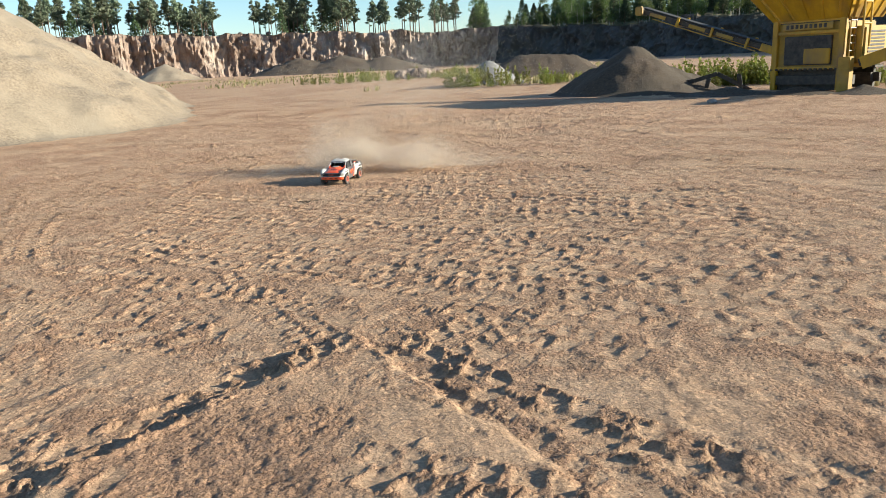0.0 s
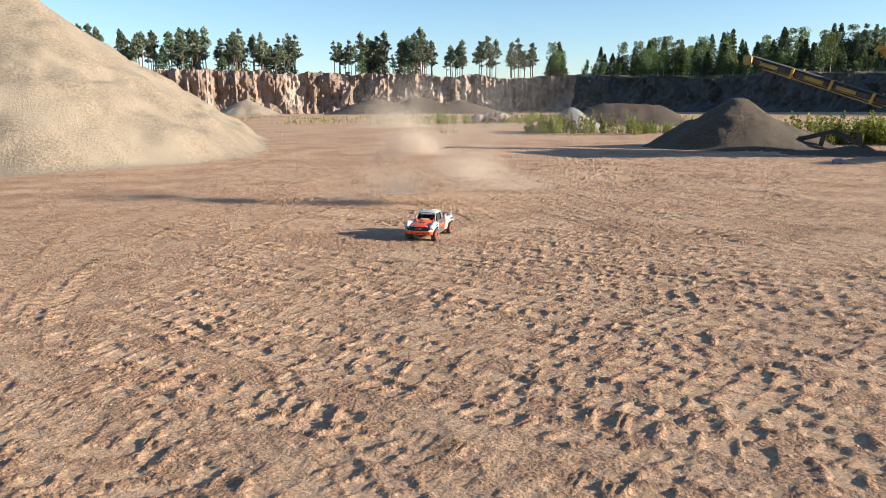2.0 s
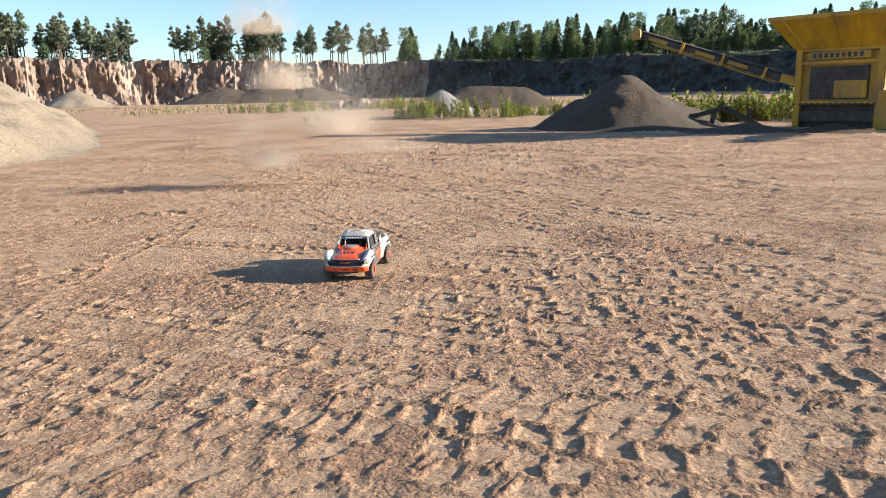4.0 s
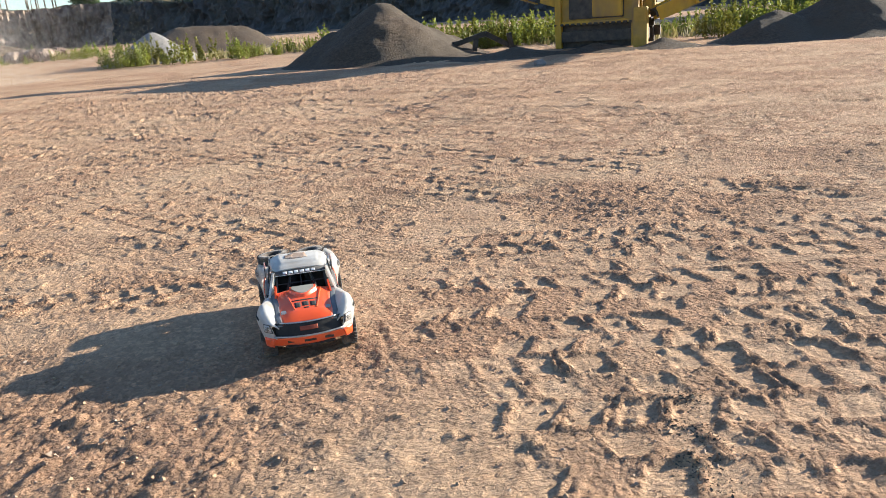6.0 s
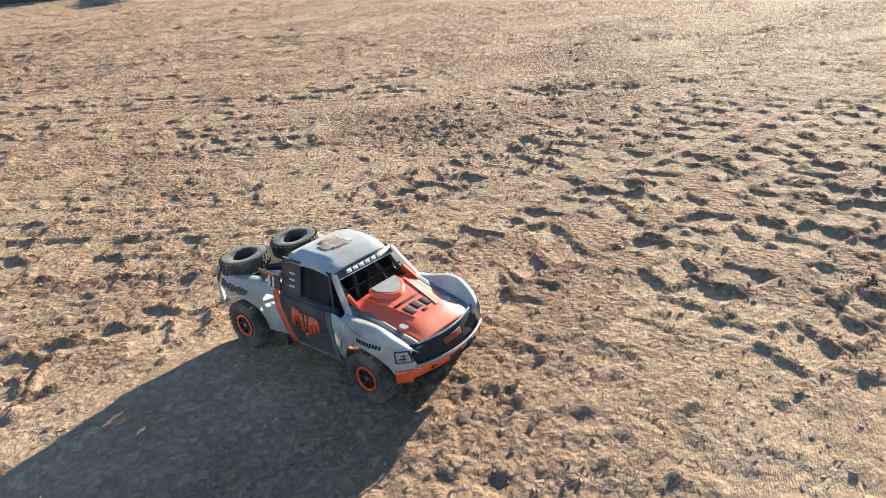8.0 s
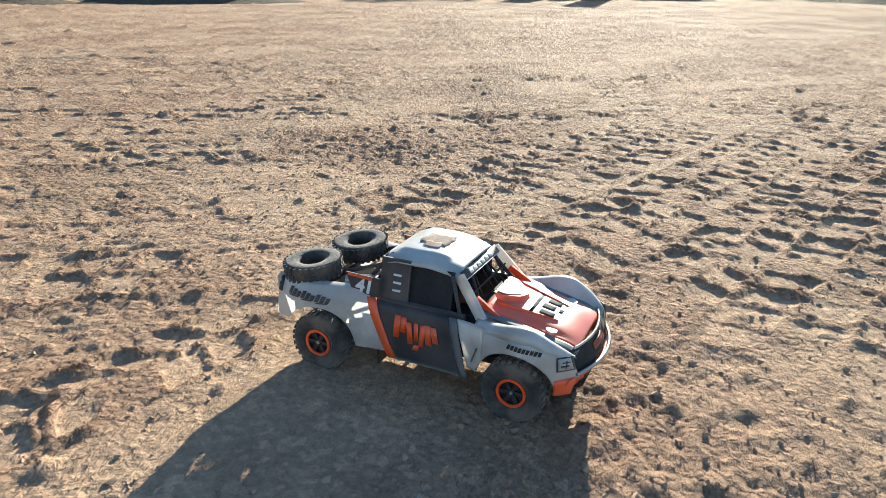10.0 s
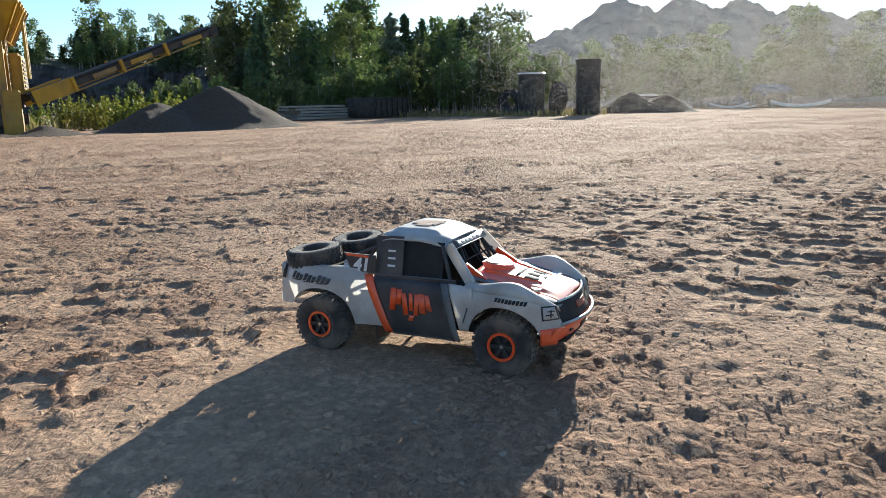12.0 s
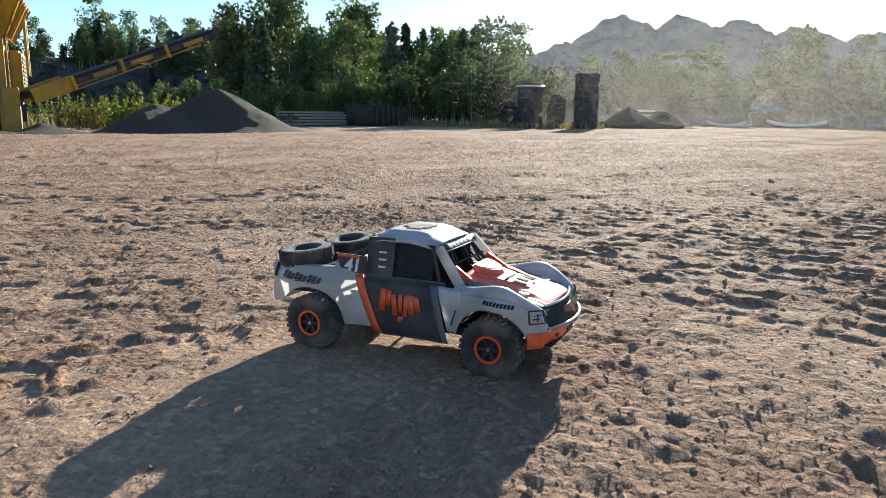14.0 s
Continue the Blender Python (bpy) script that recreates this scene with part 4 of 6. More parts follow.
# ---- yard clutter ----
def fallen_frame():
    """A rusty bent frame lying on the foot of the brown heap."""
    thing = new("scrap_gantry")
    thing.matrix_basis = pose(7.9, 25.7, -0.22, 0, 0, -20)
    tagged(thing, "rusty bent scrap gantry lying at the heap's foot", "scrap")
    for a, b in (((-0.6, 0, 0.55), (0.1, 0, 0.75)), ((0.1, 0, 0.75), (1.2, 0.1, 0.15)), ((-0.3, 0, -0.1), (-0.15, 0, 0.62)), ((0.9, 0, -0.1), (0.75, 0, 0.72)), ((-0.6, 0, 0.55), (-0.9, 0, 0.5))):
        bm = bmesh.new()
        bar(bm, a, b, 0.11, 0.13)
        part("beam", bm, M_STEEL, thing)


fallen_frame()


def ring(name, label, x, y, r, h, material, rim):
    thing = new(name)
    thing.matrix_basis = pose(x, y, 0)
    tagged(thing, label, "pipe ring")
    bm = bmesh.new()
    prof = [(r, 0), (r, h), (r - 0.08, h), (r - 0.08, 0.05)]
    rows = []
    for pr, pz in prof:
        rows.append([bm.verts.new((pr * math.cos(2 * math.pi * k / 28), pr * math.sin(2 * math.pi * k / 28), pz)) for k in range(28)])
    for a, b in zip(rows, rows[1:]):
        for k in range(28):
            bm.faces.new((a[k], a[(k + 1) % 28], b[(k + 1) % 28], b[k]))
    part("wall", bm, material, thing)
    bm = bmesh.new()
    pts = [Vector(((r + 0.01) * math.cos(2 * math.pi * k / 28), (r + 0.01) * math.sin(2 * math.pi * k / 28), h + 0.02)) for k in range(28)]
    for k in range(28):
        tube(bm, pts[k], pts[(k + 1) % 28], 0.03, seg=6)
    part("rim", bm, rim, thing)


def at_bearing(b, d):
    return -2.7 + d * math.sin(radians(b)), 9.28 + d * math.cos(radians(b))


x, y = at_bearing(82.3, 29)
ring("pipe_ring", "upright dark steel drum with a pale rim", x, y, 0.5, 1.55, M_STEEL, M_WHITEPLASTIC)


def loader_tyre(x, y, r, w, tilt, turn):
    """A big worn tyre with lugs, standing on edge."""
    thing = new("loader_tyre")
    thing.matrix_basis = pose(x, y, r * 0.97, 90 + tilt, 0, turn)
    tagged(thing, "big worn black loader tyre standing on edge", "tyre", group="loader tyres")
    bm = bmesh.new()
    prof = [(r * 0.55, -w * 0.4), (r * 0.8, -w * 0.5), (r * 0.97, -w * 0.42), (r, -w * 0.2), (r, w * 0.2), (r * 0.97, w * 0.42), (r * 0.8, w * 0.5), (r * 0.55, w * 0.4)]
    n = 32
    rows = [[bm.verts.new((pr * math.cos(2 * math.pi * k / n), pr * math.sin(2 * math.pi * k / n), pz)) for k in range(n)] for pr, pz in prof]
    for a, b in zip(rows, rows[1:] + rows[:1]):
        for k in range(n):
            bm.faces.new((a[k], a[(k + 1) % n], b[(k + 1) % n], b[k]))
    body = part("casing", bm, M_DARKRUBBER, thing)
    for k in range(20):
        bm = bmesh.new()
        a = 2 * math.pi * k / 20
        box(bm, r - 0.02, r + 0.05, -0.06, 0.06, -w * 0.42, w * 0.05, 0.01, Matrix.Rotation(a, 4, "Z"))
        part("lug", bm, M_DARKRUBBER, body)


for b, d, r, w, tilt, turn in ((84.3, 30, 0.62, 0.5, 6, 20), (80.8, 30.5, 0.5, 0.45, -8, 70)):
    x, y = at_bearing(b, d)
    loader_tyre(x, y, r, w, tilt, turn)


def tank(b, d, w, h, label, material, turn=0):
    x, y = at_bearing(b, d)
    thing = new("steel_tank")
    thing.matrix_basis = pose(x, y, 0, 0, 0, turn)
    tagged(thing, label, "tank")
    bm = bmesh.new()
    box(bm, -w / 2, w / 2, -w / 2, w / 2, 0.0, h, 0.05)
    part("shell", bm, material, thing)
    for z in (0.08, h * 0.5, h - 0.1):
        bm = bmesh.new()
        box(bm, -w / 2 - 0.03, w / 2 + 0.03, -w / 2 - 0.03, w / 2 + 0.03, z, z + 0.07, 0.01)
        part("band", bm, M_STEEL, thing)


tank(86.5, 29, 0.82, 2.05, "upright dark rusty square tank among saplings", M_STEEL, 10)


def board_stack(b, d, L, n, turn):
    x, y = at_bearing(b, d)
    thing = new("board_stack")
    thing.matrix_basis = pose(x, y, 0, 0, 0, turn)
    tagged(thing, "low stack of weathered grey boards", "boards")
    r = random.Random(5)
    for k in range(n):
        for j in range(4):
            bm = bmesh.new()
            o = r.uniform(-0.25, 0.25)
            box(bm, -L / 2 + o, L / 2 + o, j * 0.24, j * 0.24 + 0.21, 0.05 + k * 0.1, 0.12 + k * 0.1, 0.006)
            part("board", bm, M_BOARD, thing)


board_stack(66.5, 27.5, 2.9, 5, -18)


def container(b, d, L, h, turn):
    x, y = at_bearing(b, d)
    thing = new("skip_container")
    thing.matrix_basis = pose(x, y, 0, 0, 0, turn)
    tagged(thing, "dark open steel skip under the birches", "skip")
    for y0, y1, x0, x1, z0, z1 in ((0, 0.06, -L / 2, L / 2, 0.08, h), (1.3, 1.36, -L / 2, L / 2, 0.08, h), (0.06, 1.3, -L / 2, -L / 2 + 0.06, 0.08, h), (0.06, 1.3, L / 2 - 0.06, L / 2, 0.08, h), (0.06, 1.3, -L / 2 + 0.06, L / 2 - 0.06, 0.02, 0.09)):
        bm = bmesh.new()
        box(bm, x0, x1, y0, y1, z0, z1, 0.01)
        part("panel", bm, M_STEEL, thing)
    for k in range(7):
        bm = bmesh.new()
        u = -L / 2 + 0.1 + k * (L - 0.2) / 6
        box(bm, u - 0.04, u + 0.04, -0.05, 0.0, 0.1, h - 0.02, 0.008)
        part("rib", bm, M_STEEL, thing)


container(71.7, 28.6, 2.2, 0.78, -18)


def pipe_heap(b, d, items):
    """Pale plastic pipes lying on the ground, slightly bowed."""
    for (db, dd, L, bow, r, z, turn) in items:
        x, y = at_bearing(b + db, d + dd)
        thing = new("plastic_pipe")
        thing.matrix_basis = pose(x, y, z, 0, 0, turn + 90)
        tagged(thing, "glossy pale plastic pipe lying in the yard", "pipe", group="plastic pipes")
        bm = bmesh.new()
        pts = [Vector((L * (k / 8 - 0.5), 0, bow * (2 * k / 8 - 1) ** 2)) for k in range(9)]
        for p, q in zip(pts, pts[1:]):
            tube(bm, p, q, r, seg=8)
        part("pipe_body", bm, M_WHITEPLASTIC, thing)


pipe_heap(91.5, 40, [(-0.6, 0, 0.9, 0.0, 0.05, 0.74, 0), (-0.7, -0.9, 1.1, 0.03, 0.06, 0.06, 8), (1.6, 0.1, 1.3, 0.04, 0.06, 0.06, -5), (0.7, -1.3, 0.9, 0.02, 0.05, 0.05, 4),
                     (5.0, 1, 1.9, 0.2, 0.06, 0.06, -4), (6.2, 1.2, 0.8, 0.06, 0.05, 0.05, 10), (9.6, 1.0, 2.7, 0.22, 0.085, 0.09, -6)])


def trestle(b, d, w, h):
    x, y = at_bearing(b, d)
    thing = new("trestle")
    thing.matrix_basis = pose(x, y, 0, 0, 0, 95)
    tagged(thing, "low dark trestle carrying loose pale pipes", "trestle")
    for k in (-1, 1):
        for j in (-1, 1):
            bm = bmesh.new()
            bar(bm, (k * w / 2, j * 0.3, -0.02), (k * w / 2, j * 0.1, h), 0.07, 0.07)
            part("leg", bm, M_STEEL, thing)
    bm = bmesh.new()
    box(bm, -w / 2 - 0.1, w / 2 + 0.1, -0.16, 0.16, h, h + 0.09, 0.01)
    part("top_beam", bm, M_STEEL, thing)


trestle(90.9, 40, 1.0, 0.6)


# stand-in for a blue shape taken for a vehicle: a plain draped block
def sheeted_stack(b, d):
    x, y = at_bearing(b, d)
    thing = new("sheeted_stack")
    thing.matrix_basis = pose(x, y, 0, 0, 0, 12)
    tagged(thing, "blue block standing in for a far vehicle", "stack")
    bm = bmesh.new()
    box(bm, -0.8, 0.8, -0.6, 0.6, 0.0, 0.85, 0.05)
    part("block_core", bm, M_STEEL, thing)
    xs, ys = np.meshgrid(np.linspace(-1.1, 1.1, 24), np.linspace(-0.8, 0.8, 18))
    zs = 1.15 - 0.5 * np.clip(np.abs(xs) - 0.75, 0, 1) * 2 - 0.6 * np.clip(np.abs(ys) - 0.55, 0, 1) * 2 + 0.07 * fbm(xs * 3, ys * 3, 3, 2)
    part("sheet", grid_mesh("sheet", xs, ys, zs), M_BLUEBLOCK, thing)


sheeted_stack(99.2, 43)


def stone(name, label, x, y, s, seed, material):
    rng = np.random.RandomState(seed)
    bm = bmesh.new()
    bmesh.ops.create_icosphere(bm, subdivisions=2, radius=s)
    for v in bm.verts:
        v.co *= 1 + 0.25 * noise.noise(v.co * (1.6 / s) + Vector((seed, 0, 0)))
        v.co.z *= 0.7
    ob = part(name, bm, material)
    ob.matrix_basis = pose(x, y, s * 0.35 + ground_z(x, y), 0, 0, seed * 40)
    return tagged(ob, label, "stone")


stone("boulder", "lone grey boulder on the yard", 6.31, 20.1, 0.13, 2, M_GREYGRAVEL)
for k in range(16):
    stone("boulder", "rough blasted boulder in a pile on the flats", -7 + 0.5 * (k % 6) + 0.2 * (k // 6), 62 + 0.7 * (k % 3), 0.55 + 0.08 * (k % 4), k + 3, M_ROCK)
for k in range(22):
    x, y, z = edge_point(0.14 + 0.0145 * k, 0.3 + (k * 7 % 5) * 0.4)
    ob = stone("boulder", "pale boulder on the quarry's edge", 0, 0, 0.35 + 0.09 * (k * 5 % 4), k + 30, M_CONCRETE)
    ob.matrix_basis = pose(x, y, z + 0.1, 0, 0, 33 * k)


# ---- model truck: x forward, y left, z up, origin on the ground midway between the axles ----
M_WHITE = surface("scuffed_white_body", (0.67, 0.65, 0.61), (0.84, 0.825, 0.785), 14, 0.34, 0.04, 60, tint=(0.55, 0.50, 0.44), tint_scale=9)
M_ORANGE = surface("bright_orange_body", (0.88, 0.080, 0.008), (0.96, 0.110, 0.012), 12, 0.36, 0.04, 60, tint=(0.80, 0.13, 0.05), tint_scale=9)
M_BLACKBODY = surface("dusty_black_body", (0.018, 0.018, 0.022), (0.045, 0.044, 0.046), 12, 0.55, 0.04, 60, tint=(0.08, 0.07, 0.065), tint_scale=10)
M_GREYBODY = surface("grey_body", (0.10, 0.115, 0.125), (0.18, 0.19, 0.20), 12, 0.5, tint=(0.22, 0.2, 0.18), tint_scale=9)
M_TYRE = surface("dusty_tyre_rubber", (0.03, 0.027, 0.025), (0.09, 0.075, 0.062), 30, 0.9, 0.3, 200, tint=(0.20, 0.15, 0.11), tint_scale=14)
M_RIM = surface("black_wheel", (0.012, 0.012, 0.012), (0.035, 0.033, 0.03), 30, 0.55)
M_CAGE = surface("black_cage_plastic", (0.015, 0.015, 0.016), (0.05, 0.047, 0.044), 25, 0.55)
M_NET = surface("dark_cab_lining", (0.01, 0.01, 0.011), (0.03, 0.028, 0.027), 40, 0.8)
M_CHROME = surface("grey_metal", (0.35, 0.34, 0.33), (0.55, 0.53, 0.5), 20, 0.35, metal=0.8)
M_MUD = surface("dried_mud", (0.26, 0.17, 0.12), (0.46, 0.36, 0.29), 45, 0.95)
M_SCOOP = surface("dusty_grey_scoop", (0.30, 0.29, 0.24), (0.42, 0.40, 0.34), 20, 0.6)
M_LETTER = surface("white_print", (0.75, 0.75, 0.73), (0.85, 0.85, 0.83), 20, 0.5)

def let_light_through(m, k):
    n, l = m.node_tree.nodes, m.node_tree.links
    b = n["Principled BSDF"]
    tr = n.new("ShaderNodeBsdfTranslucent")
    l.new(b.inputs["Base Color"].links[0].from_socket, tr.inputs[0])
    ms = n.new("ShaderNodeMixShader")
    ms.inputs[0].default_value = k
    l.new(b.outputs[0], ms.inputs[1])
    l.new(tr.outputs[0], ms.inputs[2])
    l.new(ms.outputs[0], n["Material Output"].inputs[0])


def film(m, sheen, coat):
    """A thin film of road dust over moulded plastic."""
    b = m.node_tree.nodes["Principled BSDF"]
    b.inputs["Sheen Weight"].default_value, b.inputs["Sheen Roughness"].default_value = sheen, 0.45
    b.inputs["Sheen Tint"].default_value = (1.0, 0.93, 0.86, 1)
    b.inputs["Coat Weight"].default_value, b.inputs["Coat Roughness"].default_value = coat, 0.4


film(M_WHITE, 0.5, 1.0)
film(M_ORANGE, 0.04, 0.9)
film(M_BLACKBODY, 0.35, 0.2)
film(M_TYRE, 0.3, 0.0)
M_PRINT = surface("matt_black_print", (0.02, 0.02, 0.022), (0.05, 0.048, 0.046), 60, 0.85)
let_light_through(M_WHITE, 0.42)            # thin moulded polycarbonate
AX, AZ, RT = 0.2185, 0.059, 0.0635        # axle, hub height, tyre radius


def side_y(u, z):
    """Half width of the body at u, z."""
    v = 0.136 + 0.034 * np.exp(-((u - 0.225) / 0.085) ** 2) + 0.036 * np.exp(-((u + 0.245) / 0.10) ** 2)
    v = v - 0.030 * np.clip((u - 0.27) / 0.06, 0, 1.2) ** 2 - 0.004 * np.clip((-0.28 - u) / 0.05, 0, 1)
    v = v - 0.016 * np.clip((z - 0.135) / 0.05, 0, 1.3) ** 2 - 0.010 * np.clip((0.085 - z) / 0.05, 0, 1) ** 1.5
    return v


def patch(surf, u0, u1, z0, z1, nu, nz, k=1):
    """Part of the body's side between u0(s)..u1(s) and z0(u)..z1(u); k: side, 1 left."""
    t = np.linspace(0, 1, nu)[None, :]
    s = np.linspace(0, 1, nz)[:, None]
    a, b = (f if callable(f) else (lambda q, c=f: c + 0 * q) for f in (u0, u1))
    U = a(s) + (b(s) - a(s)) * t
    lo = z0(U) if callable(z0) else z0 + 0 * U
    hi = z1(U) if callable(z1) else z1 + 0 * U
    Zz = lo + (hi - lo) * s
    return grid_mesh("patch", U, k * surf(U, Zz), Zz)


def shell(name, me, material, parent, label="", thick=0.0025, off=0.0):
    ob = part(name, me, material, parent, label)
    md = ob.modifiers.new("skin", "SOLIDIFY")
    md.thickness, md.offset = thick, off
    return ob


def arch(c, r, low):
    """Lower edge of a panel with a round wheel opening at c."""
    return lambda u: np.maximum(low, AZ + 0.004 + np.sqrt(np.clip(r * r - (u - c) ** 2, 0, None)) * np.where(np.abs(u - c) < r, 1, -9))


def hood_z(u):
    return 0.150 + (0.315 - u) * 0.21 - 0.6 * np.clip(u - 0.28, 0, 1) ** 2 * 8


def hood_w(u):
    return 0.107 + 0.009 * np.clip((0.2 - u) / 0.08, 0, 1) - 0.008 * np.clip((u - 0.28) / 0.04, 0, 1)


def wheel_at(parent, x, y, r, w, name, flat=None, rings=True):
    """Tyre with tread blocks, rim with an orange bead ring. flat: a pose, for a spare."""
    hub = new(name)
    hub.parent = parent
    hub.matrix_basis = flat if flat is not None else pose(x, y, AZ, 90, 0, 0)
    prof = [(0.46, -0.40), (0.64, -0.5), (0.88, -0.5), (0.965, -0.43), (0.985, -0.2), (0.985, 0.2), (0.965, 0.43), (0.88, 0.5), (0.64, 0.5), (0.46, 0.40)]
    n = 40
    bm = bmesh.new()
    rows = [[bm.verts.new((a * r * math.cos(2 * math.pi * k / n), a * r * math.sin(2 * math.pi * k / n), b * w)) for k in range(n)] for a, b in prof]
    for a, b in zip(rows, rows[1:] + rows[:1]):
        for k in range(n):
            bm.faces.new((a[k], a[(k + 1) % n], b[(k + 1) % n], b[k])).smooth = True
    ty = part("tyre", bm, M_TYRE, hub, "dusty black off-road tyre")
    deep = 0.30 if rings else -0.22
    bm = bmesh.new()
    for k in range(30):
        for j, (z0, z1, sh) in enumerate(((-0.47, -0.22, 0), (-0.19, -0.01, 0.5), (0.02, 0.2, 0), (0.23, 0.47, 0.5))):
            m = Matrix.Rotation(2 * math.pi * (k + sh) / 30, 4, "Z") @ Matrix.Rotation(0.25 * (1 if j % 2 else -1), 4, "X")
            box(bm, r * 0.95, r * 1.015, -r * 0.062, r * 0.062, z0 * w, z1 * w, 0, m)
    tagged(part("tread", bm, M_TYRE, ty), kind="stuff")
    bm = bmesh.new()
    tube(bm, (0, 0, -0.36 * w), (0, 0, deep * w), r * 0.47, seg=28)
    part("rim", bm, M_RIM, hub, "black wheel")
    if not rings:
        return hub
    for s in (-1, 1):
        bm = bmesh.new()
        n2 = 36
        z = s * 0.47 * w
        pr = [(0.385, z - 0.03 * w), (0.47, z - 0.03 * w), (0.485, z), (0.47, z + 0.035 * w), (0.395, z + 0.035 * w), (0.38, z)]
        rows = [[bm.verts.new((a * r * math.cos(2 * math.pi * k / n2), a * r * math.sin(2 * math.pi * k / n2), b)) for k in range(n2)] for a, b in pr]
        for a, b in zip(rows, rows[1:] + rows[:1]):
            for k in range(n2):
                bm.faces.new((a[k], a[(k + 1) % n2], b[(k + 1) % n2], b[k]))
        part("bead_ring", bm, M_ORANGE if rings else M_RIM, hub, "bright orange bead ring" if rings else "")
        for k in range(6):
            bm = bmesh.new()
            a = k * math.pi / 3
            bar(bm, (0.1 * r * math.cos(a), 0.1 * r * math.sin(a), s * 0.36 * w), (0.39 * r * math.cos(a), 0.39 * r * math.sin(a), s * 0.40 * w), 0.13 * r, 0.004)
            part("spoke", bm, M_CAGE, hub)
        bm = bmesh.new()
        tube(bm, (0, 0, s * 0.3 * w), (0, 0, s * 0.46 * w), 0.085 * r, 0.07 * r, seg=6)
        part("hub_nut", bm, M_CHROME, hub)
    return hub


def decal_bars(parent, name, spots, material, k, label="", lift=0.0032):
    """Lettering on the body's side drawn as plain bars: (u, z, length, height, slant)."""
    for u, z, L, h, sl in spots:
        me = patch(lambda a, b: side_y(a, b) + lift, lambda s, u=u, h=h, sl=sl: u + sl * h * s, lambda s, u=u, L=L, h=h, sl=sl: u + L + sl * h * s, z, z + h, 4, 3, k)
        shell(name, me, material, parent, label, 0.0008)


def slab(bm, u0, u1, low, high, thick):
    """A flat sloped panel between u0 and u1, from (y, z) low to (y, z) high."""
    vs = [bm.verts.new((u, y + o, z)) for o in (-thick / 2, thick / 2) for u, (y, z) in ((u0, low), (u1, low), (u1, high), (u0, high))]
    bm.faces.new(vs[:4]), bm.faces.new(vs[:3:-1])
    for k in range(4):
        bm.faces.new((vs[k], vs[k + 4], vs[(k + 1) % 4 + 4], vs[(k + 1) % 4]))


